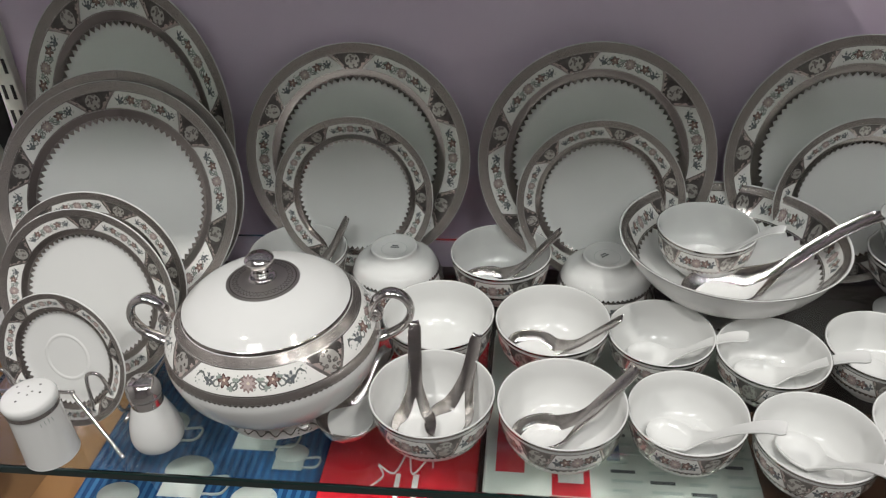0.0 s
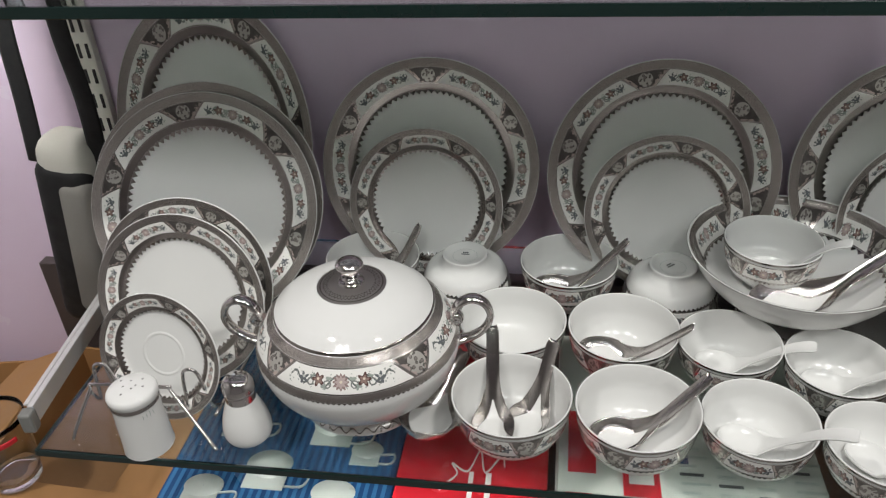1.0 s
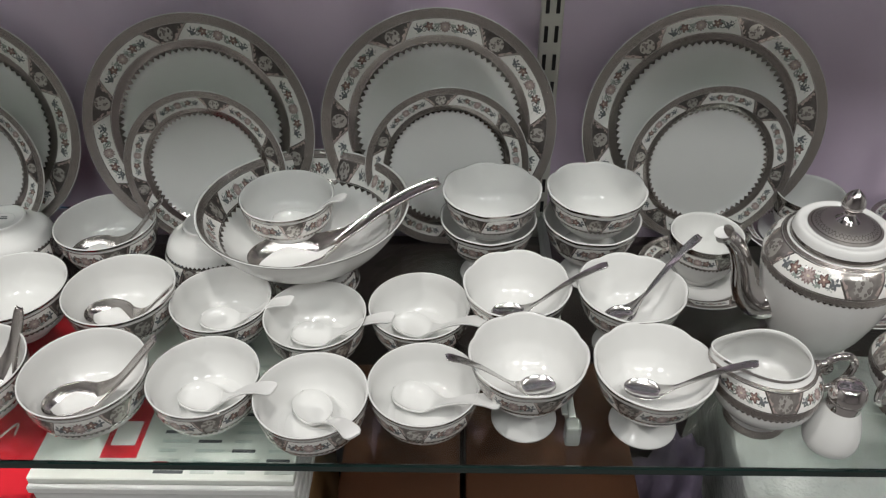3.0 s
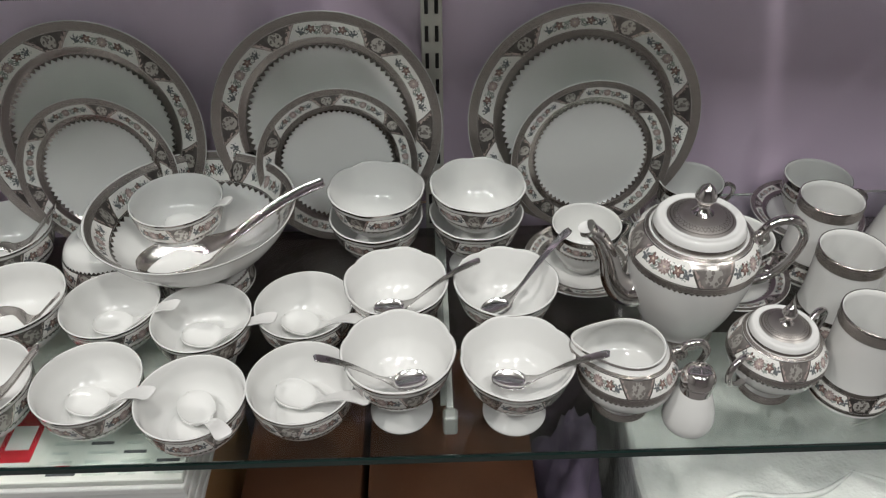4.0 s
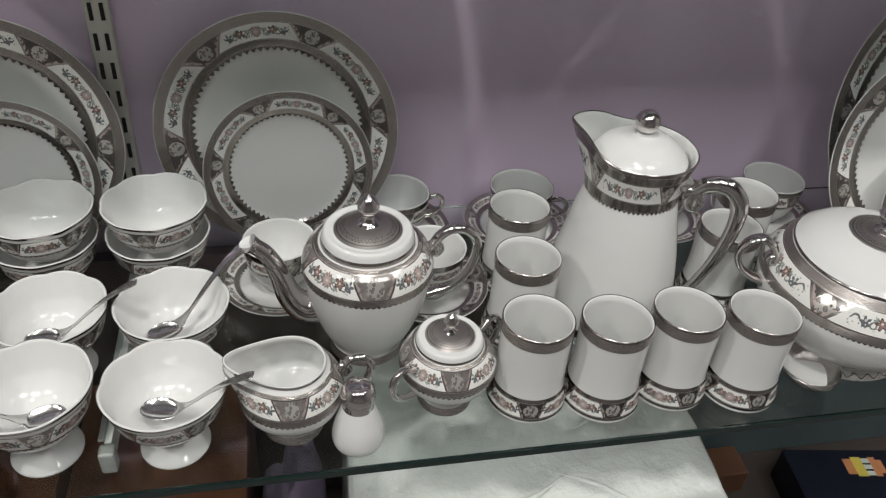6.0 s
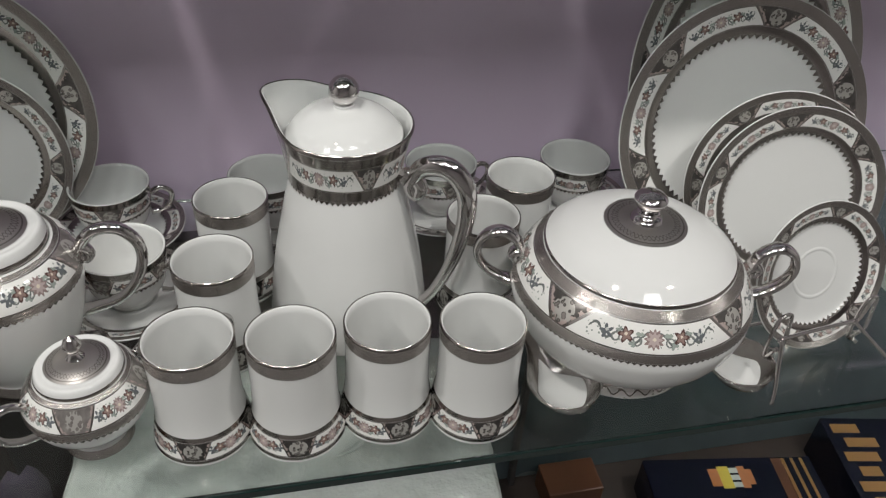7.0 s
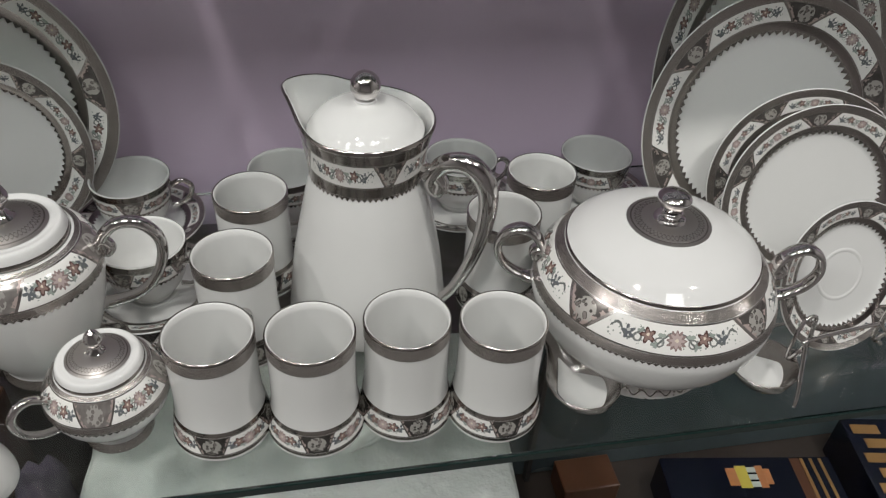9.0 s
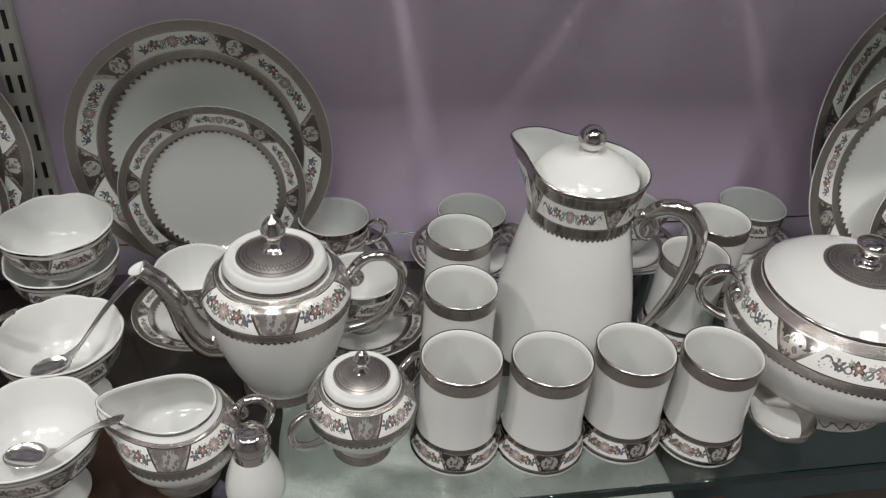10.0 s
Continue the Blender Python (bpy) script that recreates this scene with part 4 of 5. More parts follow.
def salt_shaker(m):
    root = thing("salt_shaker", m, "white porcelain cylinder shaker with grey leaf print", "shaker", "shakers")
    body = curve([(0.0004, 0.0), (0.0225, 0.0), (0.0245, 0.002), (0.0243, 0.010), (0.0232, 0.045), (0.0232, 0.062), (0.0243, 0.067), (0.0243, 0.071), (0.0215, 0.0745), (0.012, 0.0775), (0.0004, 0.0785)])
    part("body", lathe("salt_body", body, 56), PORCELAIN, root)
    part("print_band", lathe("salt_band", [(0.0238, 0.0600), (0.0239, 0.0645)], 56, 20), ENGRAVED, root, "thin grey printed band")
    for k in range(8):
        a, t = k * 0.9, 0.006 + 0.007 * (k % 2)
        part("hole", lathe("salt_hole", [(0.0004, 0.0003), (0.0010, 0.0003), (0.0011, 0.0)], 8), HOLE, root).location = (t * math.cos(a), t * math.sin(a), 0.0785 - 0.10 * t)
    for k in range(3):
        leaf = lathe("salt_leaf", [(0.0004, 0.0004), (0.0024, 0.0004), (0.0026, 0.0)], 10)
        part("leaf_print", leaf, PALE, root, "grey-green leaf print").matrix_basis = pose(0.0226 * math.cos(-0.75 + 0.16 * k), 0.0226 * math.sin(-0.75 + 0.16 * k), 0.054 - 0.002 * abs(k - 1), 0, 90, -43 + 9 * k) @ Matrix.Diagonal((2.0, 1, 1, 1))
    return root


salt_shaker(pose(-0.240, 0.672, 0.0, 0, 0, 0))

# ---- wire racks ----


def wire_rack(m):
    root = thing("plate_rack", m, "chrome wire plate rack on the glass shelf", "plate rack", "wire plate racks")
    w = 0.0019
    part("front_wire", sweep("rack_front", [(-0.080, -0.032, 0.0016), (-0.076, -0.026, 0.014), (-0.064, -0.004, 0.045), (-0.060, 0.0, 0.0490), (0.016, 0.002, 0.0500), (0.022, 0.000, 0.047), (0.060, -0.022, 0.010), (0.074, -0.032, 0.0016)], w, 8, smooth=4), CHROME, root)
    for x in (-0.060, 0.036):
        part("hook", sweep("rack_hook", [(x - 0.006, -0.002, 0.040), (x - 0.006, 0.008, 0.020), (x - 0.004, 0.010, 0.052), (x, 0.010, 0.066), (x + 0.010, 0.011, 0.066), (x + 0.014, 0.012, 0.052), (x + 0.018, 0.014, 0.018), (x + 0.018, 0.03, 0.0035)], w, 8, smooth=4), CHROME, root)
    part("base_wire", sweep("rack_base", [(-0.066, 0.014, 0.0022), (-0.062, 0.10, 0.0022), (-0.058, 0.175, 0.0022)], w, 8), CHROME, root)
    part("base_wire", sweep("rack_base_b", [(0.054, 0.014, 0.0022), (0.056, 0.10, 0.0022), (0.056, 0.175, 0.0022)], w, 8), CHROME, root)
    part("cross_wire", sweep("rack_cross", [(-0.064, 0.06, 0.0052), (0.0, 0.06, 0.0052), (0.054, 0.06, 0.0052)], w, 8), CHROME, root)
    return root


wire_rack(pose(-0.240, 0.699, 0, 0, 0, 0))
wire_rack(pose(1.664, 0.703, 0, 0, 0, 6))

# ---- spoons ----


def spoon_form(run, rise, a, b, depth, hw, tipw, groove, bow):
    """The upper face of a spoon whose bowl's middle is at the origin: a function of the way along it and across it (-1 to 1)."""

    def face(x, t):
        neck = 1.5 * a
        q = np.clip(-x / a, 0, 1)
        wide = np.where(x < 0, b * np.clip(1 - q ** 2.5, 0.0004, 1) ** 0.5, hw + (b - hw) * (0.5 + 0.5 * np.cos(np.pi * np.clip(x / neck, 0, 1))))
        past = np.clip((x - 0.6 * a) / (run - 0.6 * a), 0, 1)
        wide = np.where(x > neck, hw + (tipw - hw) * np.clip((x - neck) / max(run - neck, 1e-3), 0, 1), wide)
        wide = wide * (1 - 0.35 * step(x, run - 0.004, run))
        sole = rise * ((1 - bow) * past ** 1.2 + bow * np.sin(np.pi / 2 * past)) + 0.62 * depth * q ** 3.5
        deep = groove + (depth - groove) * (1 - step(x, 0.3 * a, 1.7 * a)) * (1 - 0.80 * q ** 3)
        return np.stack([x + 0 * t, wide * t, sole + deep * np.abs(t) ** 2.6], -1)

    return face


def spoon_mesh(name, run, rise, thick, **form):
    face = spoon_form(run, rise, **form)
    a = form["a"]
    x = np.r_[-a * np.cos(np.linspace(0.0, np.pi / 2, 16)), np.linspace(0.08 * a, run, 34)]
    t = np.sin(np.linspace(-np.pi / 2, np.pi / 2, 13))
    top = face(x[:, None], t[None, :])
    low = top.copy()
    low[..., 2] -= thick
    low[..., 1] *= 1.02
    return grid_mesh(name, np.concatenate([top, low[:, ::-1]], 1), True, caps=True)


SPOONS = {
    "soup_spoon": dict(a=0.029, b=0.0205, depth=0.014, hw=0.0066, thick=0.0028, groove=0.0016, tipw=0.0062, bow=0.15),
    "porcelain_spoon": dict(a=0.024, b=0.0175, depth=0.009, hw=0.0046, thick=0.0024, groove=0.0010, tipw=0.0085, bow=0.9),
    "dessert_spoon": dict(a=0.019, b=0.0125, depth=0.0045, hw=0.0022, thick=0.0012, groove=0.0003, tipw=0.0048, bow=0.6),
    "serving_ladle": dict(a=0.046, b=0.030, depth=0.019, hw=0.0080, thick=0.0028, groove=0.0035, tipw=0.0080, bow=0.8),
    "serving_spoon": dict(a=0.034, b=0.032, depth=0.021, hw=0.0085, thick=0.0028, groove=0.0035, tipw=0.0075, bow=0.6),
}


def spoon(kind, at, tip, material, label, category, group):
    at, tip = Vector(at), Vector(tip)
    d = tip - at
    yaw = math.degrees(math.atan2(d.y, d.x))
    me = spoon_mesh(kind, math.hypot(d.x, d.y), d.z, **SPOONS[kind])
    ob = solo(kind, me, material, pose(*at, 0, 0, yaw), label, category, group)
    return ob


def lined_spoon(kind, at, tip, label, group):
    """A silver-lustred porcelain spoon with a white bowl."""
    ob = spoon(kind, at, tip, SPOON, label, "spoon", group)
    p = {k: v for k, v in SPOONS[kind].items() if k != "thick"}
    at, tip = Vector(at), Vector(tip)
    face = spoon_form(math.hypot(tip.x - at.x, tip.y - at.y), tip.z - at.z, **p)
    x = np.linspace(-0.80 * p["a"], 1.05 * p["a"], 18)
    k = np.clip(1 - (x / (0.80 * p["a"])) ** 2, 0.0, 1)
    share = np.where(x < 0, 0.72 * np.sqrt(k), 0.72 * np.clip(1 - x / (1.05 * p["a"]), 0, 1) ** 0.7)
    co = face(x[:, None], share[:, None] * np.linspace(-1, 1, 9)[None, :])
    co[..., 2] += 0.0007
    part("bowl_lining", grid_mesh("spoon_lining", co), PORCELAIN, ob, "white glazed bowl of the spoon")
    return ob


LSP = "silver-lustred soup spoon with a white bowl resting in a soup bowl"
for at, tip in (((0.104, 0.707, 0.013), (0.0977, 0.7815, 0.0855)), ((0.137, 0.714, 0.016), (0.1591, 0.7703, 0.0808)), ((0.222, 0.704, 0.014), (0.3030, 0.7310, 0.0800)), ((0.214, 0.824, 0.014), (0.2960, 0.8030, 0.0800)), ((0.158, 0.940, 0.014), (0.2404, 0.9570, 0.0815)), ((-0.060, 0.938, 0.014), (-0.010, 0.979, 0.0801))):
    lined_spoon("soup_spoon", at, tip, LSP, "silver soup spoons")
WSP = "small white porcelain spoon resting in a bowl"
for at, tip in (((0.338, 0.714, 0.012), (0.420, 0.681, 0.066)), ((0.446, 0.702, 0.012), (0.496, 0.628, 0.069)), ((0.541, 0.716, 0.012), (0.619, 0.671, 0.061)), ((0.331, 0.823, 0.012), (0.4147, 0.802, 0.063)), ((0.432, 0.801, 0.012), (0.518, 0.780, 0.062)), ((0.535, 0.816, 0.012), (0.6095, 0.770, 0.065)), ((0.395, 0.926, SERVE_Z + 0.027), (0.461, 0.900, SERVE_Z + 0.083))):
    spoon("porcelain_spoon", at, tip, PORCELAIN, WSP, "spoon", "white porcelain spoons")
DSP = "stainless steel dessert spoon lying across a footed cup"
for at, tip in (((0.652, 0.702, 0.047), (0.571, 0.681, 0.108)), ((0.750, 0.699, 0.047), (0.833, 0.679, 0.105)), ((0.634, 0.804, 0.046), (0.7260, 0.8085, 0.1080)), ((0.745, 0.801, 0.046), (0.8225, 0.846, 0.1150))):
    spoon("dessert_spoon", at, tip, STEEL, DSP, "spoon", "steel dessert spoons")
lined_spoon("serving_ladle", (0.404, 0.868, SERVE_Z + 0.019), (0.561, 0.925, 0.126), "large silver-lustred serving spoon with a white bowl in the serving bowl", "")
RSP = "silver-edged white serving spoon lying on the glass shelf"
for at, tip in (((0.041, 0.723, 0.0035), (0.066, 0.800, 0.034)), ((1.401, 0.705, 0.0035), (1.374, 0.796, 0.045)), ((1.571, 0.704, 0.0035), (1.566, 0.770, 0.026))):
    lined_spoon("serving_spoon", at, tip, RSP, "serving spoons by the tureens")

# ---- left: hanging bottle bag, carton, tumbler ----
bag = thing("bottle_bag", pose(-0.461, 1.004, 0.186, 0, 8, 0), "black and grey bottle bag hanging by its strap on the wall", "bag")


def soft(bm):
    for f in bm.faces:
        f.smooth = True
    return bm


part("sleeve", soft(box(-0.0425, 0.0385, -0.034, 0.036, -0.290, 0.0, 0.030, 6)), PALE_BAG, bag, "pale padded top and back")
part("side_panel", soft(box(-0.0440, 0.036, -0.0375, 0.026, -0.294, -0.030, 0.024, 6)), BLACK_BAG, bag, "black side panel")
part("front_panel", soft(box(-0.012, 0.0390, -0.0410, 0.010, -0.268, -0.052, 0.018, 5)), GREY_BAG, bag, "grey front panel")
part("strap", sweep("bag_strap", [(-0.044, -0.010, -0.045), (-0.047, -0.008, 0.04), (-0.058, 0.000, 0.15), (-0.066, 0.02, 0.34)], 0.013, 8, 0.14), BLACK_BAG, bag)
part("strap", sweep("bag_strap_b", [(0.044, -0.010, -0.045), (0.036, -0.010, 0.05), (0.012, -0.002, 0.15), (-0.020, 0.02, 0.34)], 0.013, 8, 0.14), BLACK_BAG, bag)


def open_carton(x0, x1, y0, y1, z0, z1, m, label):
    root = thing("open_carton", m, label, "box", "cartons on the lower shelf")
    t = 0.004
    for name, b in (("side_panel", (x0, x0 + t, y0, y1, z0, z1)), ("side_panel", (x1 - t, x1, y0, y1, z0, z1)), ("front_panel", (x0 + t, x1 - t, y0, y0 + t, z0, z1)), ("back_panel", (x0 + t, x1 - t, y1 - t, y1, z0, z1)), ("bottom_panel", (x0 + t, x1 - t, y0 + t, y1 - t, z0, z0 + t))):
        part(name, box(*b), CARD, root)
    for name, p, sx, sy in (("flap", pose(x0, (y0 + y1) / 2, z1, 0, -24, 0), -(x1 - x0) * 0.42, y1 - y0), ("flap", pose(x1, (y0 + y1) / 2, z1, 0, -12, 0), -(x1 - x0) * 0.45, y1 - y0), ("front_flap", pose((x0 + x1) / 2, y0, z1, -15, 0, 0), 0, 0)):
        if sx:
            b = box(min(0, sx), max(0, sx), -sy / 2, sy / 2, 0.001, 0.0045, 0.001, 1)
        else:
            b = box(-(x1 - x0) * 0.36, (x1 - x0) * 0.36, 0.0, 0.075, 0.001, 0.0045, 0.001, 1)
        part(name, b, CARD, root).matrix_basis = p
    # solid block in the darker brown stands in for shade within the carton
    part("inside_shade_block", box(x0 + 0.01, x1 - 0.01, y0 + 0.01, y1 - 0.01, z0 + 0.01, z1 - 0.06), CARD_SHADED, root)
    return root


open_carton(-0.16, 0.16, -0.14, 0.17, 0, 0.385, pose(-0.40, 0.815, -0.55, 0, 0, -3), "open brown cardboard carton under the glass shelf")
open_carton(-0.15, 0.15, -0.12, 0.12, 0, 0.29, pose(-0.74, 0.93, -0.55, 0, 0, 9), "open brown cardboard carton beside the shelf")
tumbler = thing("glass_tumbler", pose(-0.497, 0.748, -0.165), "clear ribbed glass tumbler with a red label", "tumbler")
part("body", lathe("tumbler_body", np.vstack([curve([(0.0004, 0), (0.026, 0), (0.029, 0.004), (0.034, 0.05), (0.037, 0.10)]), curve([(0.0355, 0.10), (0.0325, 0.05), (0.027, 0.008), (0.0004, 0.006)])]), 48), TUMBLER, tumbler)
part("label", sweep("tumbler_label", [(0.0372 * math.cos(a), 0.0372 * math.sin(a), 0.08) for a in (-0.9, -0.6, -0.3)], 0.004, 8, 0.25), RED, tumbler, "small red label")

# ---- cartons and papers under the shelf ----


def carton(name, x0, x1, y0, y1, z0, z1, material, label, m=Matrix()):
    root = thing(name, m, label, "box", "cartons on the lower shelf")
    part("carton_body", box(x0, x1, y0, y1, z0, z1, 0.0025), material, root)
    return root


LOW = -0.55
blue = carton("blue_carton", -0.262, -0.006, 0.655, 0.96, LOW, -0.094, BLUE, "blue printed crockery carton with pale cup pictures")
for k in range(26):
    part("stripe", box(-0.258 + 0.0096 * k, -0.2535 + 0.0096 * k, 0.658, 0.955, -0.0939, -0.0935), BLUE_LINE, blue, "light blue printed stripe")
for k, (x, y, r) in enumerate(((-0.215, 0.70, 0.022), (-0.150, 0.735, 0.026), (-0.07, 0.705, 0.024), (-0.09, 0.80, 0.026), (-0.20, 0.80, 0.024), (-0.045, 0.765, 0.018))):
    part("cup_picture", lathe("cup_picture", [(0.0004, 0.0008), (r, 0.0008), (r + 0.0005, 0.0)], 28), PALE, blue, "pale printed cup").matrix_basis = pose(x, y, -0.0935) @ Matrix.Diagonal((1, 0.72, 1, 1))
    part("cup_picture", box(-r * 0.9, r * 0.9, -r * 1.3, 0, 0.0, 0.0007), PALE, blue, "pale printed cup").matrix_basis = pose(x, y, -0.0935)
    part("cup_ear", sweep("cup_ear", [(r * 0.9, -r * 0.4, 0.0009), (r * 1.8, -r * 0.3, 0.0009), (r * 1.7, -r * 1.0, 0.0009), (r * 0.9, -r * 1.1, 0.0009)], 0.002, 6, 0.5), PALE, blue).matrix_basis = pose(x, y, -0.0935)
red = carton("red_carton", -0.003, 0.158, 0.668, 0.97, LOW, -0.082, RED, "glossy red printed crockery carton with white script")
part("white_script", sweep("script", [(0.045, 0.71, -0.0812), (0.062, 0.73, -0.0812), (0.055, 0.745, -0.0812), (0.073, 0.735, -0.0812), (0.084, 0.765, -0.0812), (0.092, 0.735, -0.0812), (0.108, 0.76, -0.0812), (0.112, 0.745, -0.0812)], 0.0016, 6, 0.6), WHITE_INK, red, "flowing white printed stroke")
for k in range(2):
    part("print_bar", box(0.075 + 0.018 * k, 0.08 + 0.019 * k, 0.685, 0.735, -0.0818, -0.0812), WHITE_INK, red, "white printed bar").matrix_basis = pose(0, 0, 0)
part("dish_picture", box(0.004, 0.06, 0.80, 0.84, -0.0818, -0.0812), PALE, red, "pale printed dish picture")
stack = thing("newspaper_stack", Matrix(), "stack of grey newsprint and white leaflets under the shelf", "papers")
for k in range(8):
    part("sheet", box(0.166 + 0.0015 * (k % 3), 0.426 - 0.001 * (k % 2), 0.664 + 0.002 * ((k * 5) % 3), 0.93, -0.125 + 0.010 * k, -0.1165 + 0.010 * k, 0.001, 1), PAPER if k == 7 else PAPER_WHITE, stack)
part("stand_block", box(0.18, 0.41, 0.69, 0.92, LOW, -0.1255), CARD, stack)
part("orange_strip", box(0.30, 0.42, 0.6625, 0.664, -0.118, -0.108), ORANGE, stack)
for x0, x1, y0, y1, mat, lab in ((0.178, 0.206, 0.715, 0.80, RED, "red printed block"), (0.232, 0.268, 0.69, 0.80, RED, "red printed block"), (0.238, 0.262, 0.705, 0.735, PAPER_WHITE, "white picture in a red block"), (0.285, 0.298, 0.735, 0.76, BLUE, "blue printed mark")):
    part("print_block", box(x0, x1, y0, y1, -0.0465, -0.0460 + (0.0006 if mat is PAPER_WHITE else 0)), mat, stack, lab)
for c in range(4):
    for k in range(13):
        x = 0.288 + 0.036 * c
        part("text_line", box(x, x + 0.029 - 0.006 * ((k * 7 + c) % 3), 0.675 + 0.0115 * k, 0.6785 + 0.0115 * k, -0.0465, -0.0460), INK if (k + c) % 4 == 0 else PALE, stack, "unreadable printed line")
carton("brown_carton", 0.44, 0.585, 0.66, 0.98, LOW, -0.21, WOOD_BOX, "dark brown carton in the shade under the shelf")
carton("brown_carton", 0.592, 0.80, 0.68, 1.0, LOW, -0.225, WOOD_BOX, "dark brown carton in the shade under the shelf")


def lump(name, sx, sy, sz, seed, m, material, label, category):
    bm = bmesh.new()
    bmesh.ops.create_icosphere(bm, subdivisions=4, radius=1.0)
    for v in bm.verts:
        k = 1 + 0.35 * noise.noise(v.co * 1.7 + Vector((seed, 0, 0))) + 0.12 * noise.noise(v.co * 6 + Vector((0, seed, 0)))
        v.co = Vector((v.co.x * sx * k, v.co.y * sy * k, max(v.co.z * sz * k, -sz * 0.6) + sz * 0.6))
    for f in bm.faces:
        f.smooth = True
    return solo(name, bm, material, m, label, category)


lump("folded_cloth", 0.05, 0.10, 0.21, 3.0, pose(0.855, 0.82, LOW), PURPLE, "crumpled purple-grey cloth on the lower shelf", "cloth")
wrapped = thing("wrapped_carton", pose(1.155, 0.80, LOW, 0, 0, -2), "white carton wrapped in crumpled clear plastic under the shelf", "box")
wb = box(-0.232, 0.228, -0.16, 0.20, 0, 0.352, 0.012, 3)
bmesh.ops.subdivide_edges(wb, edges=wb.edges[:], cuts=9, use_grid_fill=True)
for v in wb.verts:
    if v.co.z > 0.01:
        v.co += Vector((noise.noise(v.co * 14), noise.noise(v.co * 14 + Vector((5, 0, 0))), noise.noise(v.co * 11 + Vector((0, 9, 0))))) * 0.009
for f in wb.faces:
    f.smooth = True
part("wrap", wb, WRAP, wrapped)
for k, (x, y, dx, dy) in enumerate(((-0.17, -0.10, 0.20, 0.05), (0.02, -0.05, 0.17, -0.06), (-0.08, 0.08, 0.26, 0.04), (0.05, 0.02, 0.12, 0.11))):
    fold = [(x + dx * f, y + dy * f + 0.012 * math.sin(7 * f + k), 0.352 + 0.002 * math.sin(3.1 * f)) for f in (0, 0.25, 0.5, 0.75, 1)]
    part("plastic_fold", sweep("plastic_fold", fold, [0.001, 0.0035, 0.003, 0.004, 0.001], 8), WRAP, wrapped, "raised fold of the crumpled plastic")
solo("back_panel", box(-0.60, 1.398, 1.03, 1.05, LOW + 0.0005, -0.04, 0.002), BACK_WOOD, Matrix(), "dark brown wooden panel behind the lower cartons", "panel", kind="structure")
solo("cabinet_panel", box(1.40, RIGHT_X, 1.0, 1.02, LOW + 0.0005, -0.04, 0.002), TEAL, Matrix(), "dark teal glossy panel behind the lower boxes", "panel", kind="structure")
solo("cabinet_post", box(1.492, 1.500, 0.985, 0.9995, LOW + 0.0005, -0.04, 0.001), SLOT, Matrix(), "thin dark upright post under the shelf", "post", kind="structure")
lump("plastic_bag", 0.085, 0.07, 0.085, 8.0, pose(1.500, 0.78, LOW), BAG_FILM, "crumpled smoky plastic bag on the lower shelf", "bag")
carton("brown_carton", 1.535, 1.625, 0.925, 0.985, LOW, -0.500, WOOD_BOX, "small brown cardboard carton behind a plastic bag")
navy = carton("navy_carton", -0.22, 0.055, -0.12, 0.082, 0, 0.072, NAVY, "navy blue printed carton with lantern picture and gold trim", pose(1.900, 0.838, LOW, 0, 0, -8))
for k in range(3):
    part("trim_line", box(0.005 + 0.015 * k, 0.010 + 0.015 * k, -0.115, 0.078, 0.0723, 0.0729), GOLD, navy, "gold printed line")
for dy in (0.045, -0.055):
    for x0, x1, h in ((-0.122, -0.106, 0.016), (-0.074, -0.062, 0.020), (-0.062, -0.052, 0.014)):
        part("lantern_cap", box(x0, x1, dy - h, dy + h, 0.0723, 0.0731, 0.0003, 1), COPPER, navy, "copper-coloured printed lantern cap")
    part("lantern_glow", box(-0.106, -0.088, dy - 0.020, dy + 0.020, 0.0723, 0.0729), YELLOW, navy, "yellow printed lantern glass")
    for k in range(3):
        part("lantern_glow", box(-0.088, -0.074, dy - 0.018 + 0.013 * k, dy - 0.009 + 0.013 * k, 0.0723, 0.0729), PALE, navy, "pale printed lantern glass")
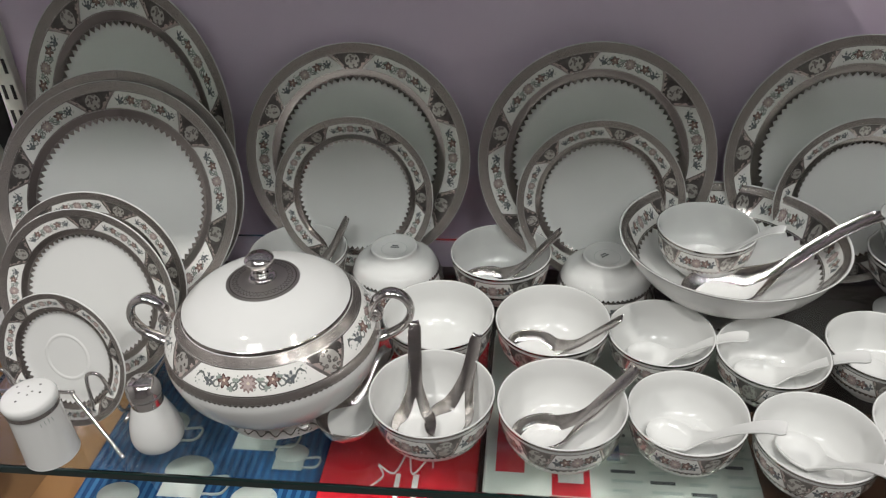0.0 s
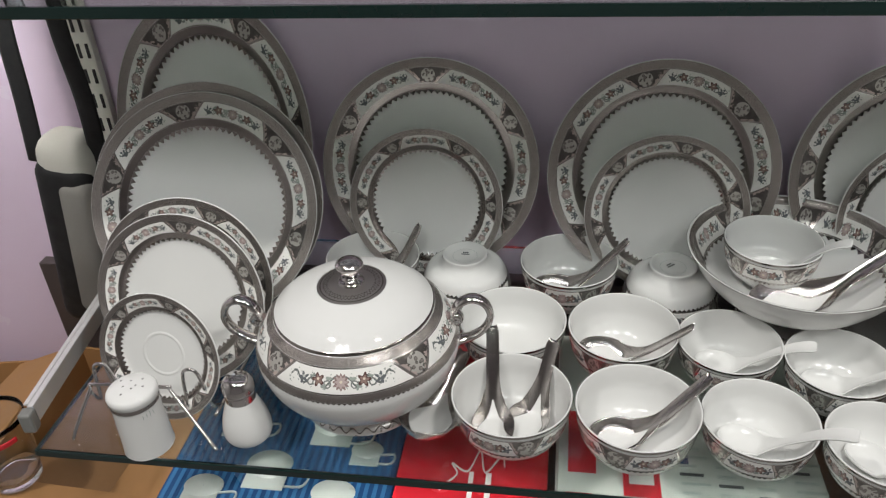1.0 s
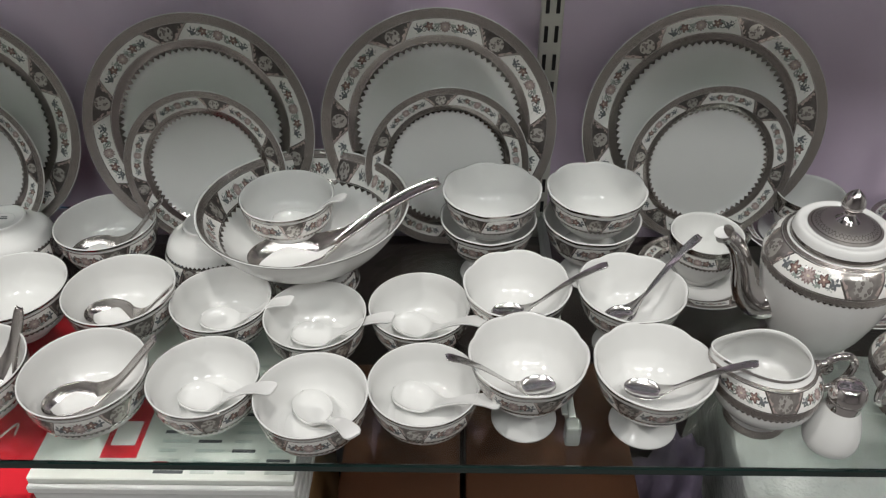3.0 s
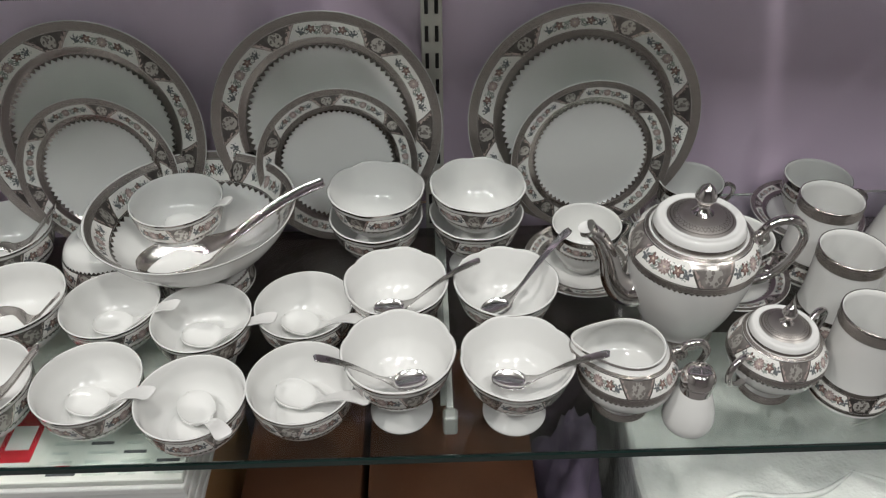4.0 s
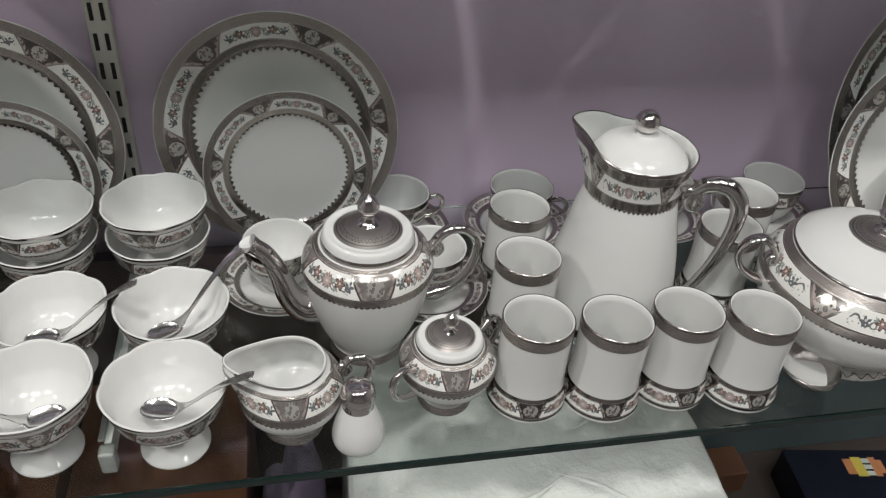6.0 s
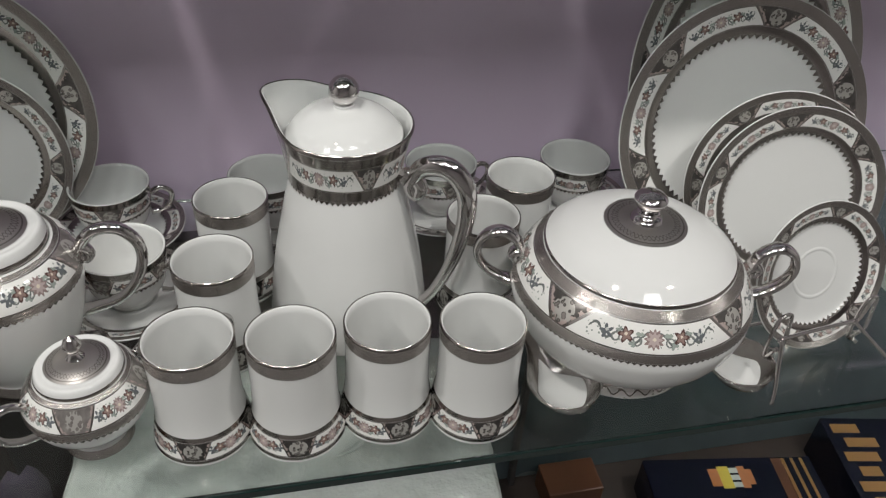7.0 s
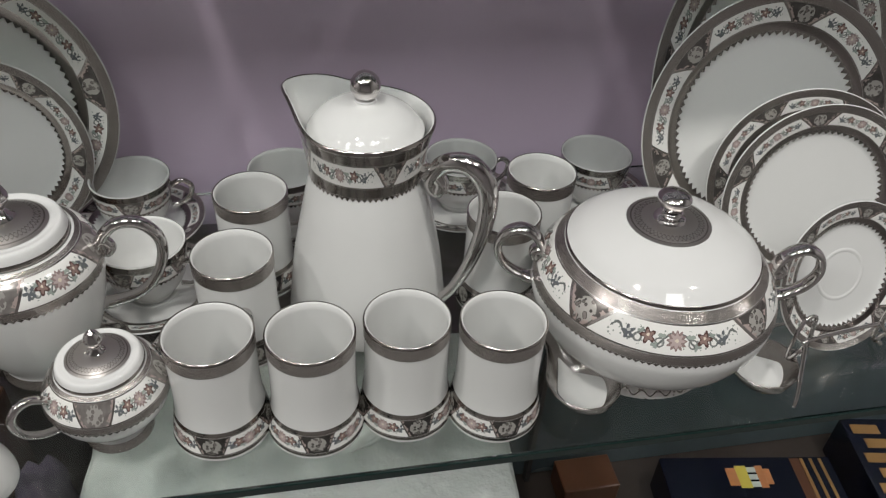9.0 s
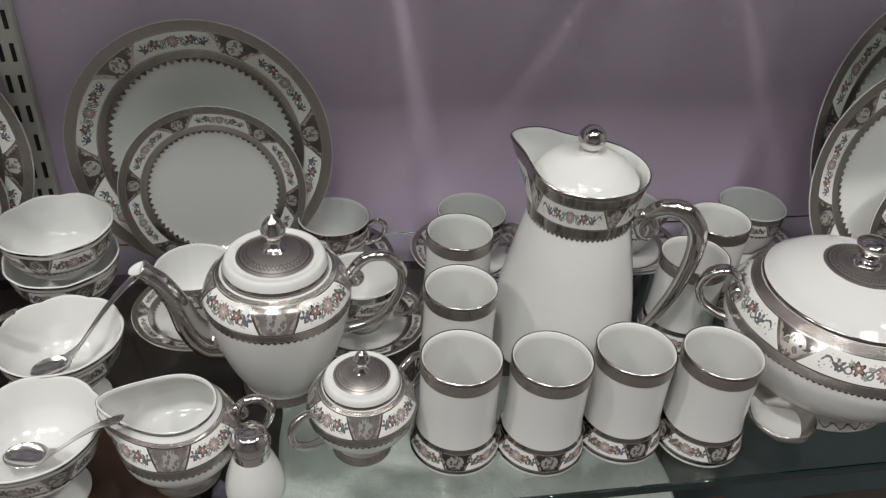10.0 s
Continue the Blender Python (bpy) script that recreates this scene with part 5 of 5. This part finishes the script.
part("emblem", lathe("emblem", [(0.0004, 0.0008), (0.020, 0.0008), (0.021, 0.0)], 32), GOLD, navy, "round gold printed emblem").matrix_basis = pose(-0.028, -0.030, 0.0723)
part("brown_strip", box(-0.012, 0.004, -0.115, 0.078, 0.0723, 0.0728), WOOD_BOX, navy, "brown printed strip")
navy_b = carton("navy_carton", -0.085, 0.12, -0.13, 0.10, 0, 0.085, NAVY, "navy blue printed carton with gold lettering shapes", pose(2.085, 0.858, LOW, 0, 0, -10))
for k in range(7):
    part("print_bar", box(-0.075 + 0.012 * (k % 2), -0.03 + 0.010 * (k % 3), -0.10 + 0.028 * k, -0.082 + 0.028 * k, 0.0853, 0.0859), GOLD, navy_b, "gold printed bar")
for k in range(3):
    part("trim_line", box(0.03 + 0.02 * k, 0.036 + 0.02 * k, -0.12, 0.095, 0.0853, 0.0859), GOLD, navy_b, "gold printed line")

# ---- ceiling lamps ----
for lx in LAMP_X:
    dl = thing("downlight", pose(lx, LAMP_Y, LAMP_Z), "round white downlight hanging in front of the shelves", "lamp", "downlights")
    part("housing", lathe("downlight_housing", [(0.0004, 0.05), (0.055, 0.05), (0.060, 0.0), (0.058, -0.002), (0.056, 0.006), (0.0004, 0.008)], 32), ROOM, dl)
    part("hanger", sweep("downlight_hanger", [(0, 0, 0.049), (0, 0, 0.3), (0, 0, 2.4 - LAMP_Z)], 0.004, 8), ROOM, dl)
for lx in PANEL_X:
    cl = thing("ceiling_panel_light", pose(lx, -0.55, 2.4), "square white panel light hung from the ceiling", "lamp", "ceiling panel lights")
    part("frame", box(-0.30, 0.30, -0.22, 0.22, -0.035, 0.015, 0.004), ROOM, cl).matrix_basis = Matrix.Translation((0, 0, -0.36)) @ look((0, 0, 0), (0, 1.25, -2.04)) @ Matrix.Translation((0, 0, 0.045))
    for dx in (-0.2, 0.2):
        part("hanger", sweep("panel_hanger", [(dx, 0, -0.33), (dx, 0, -0.2), (dx, 0, 0)], 0.004, 8), ROOM, cl)
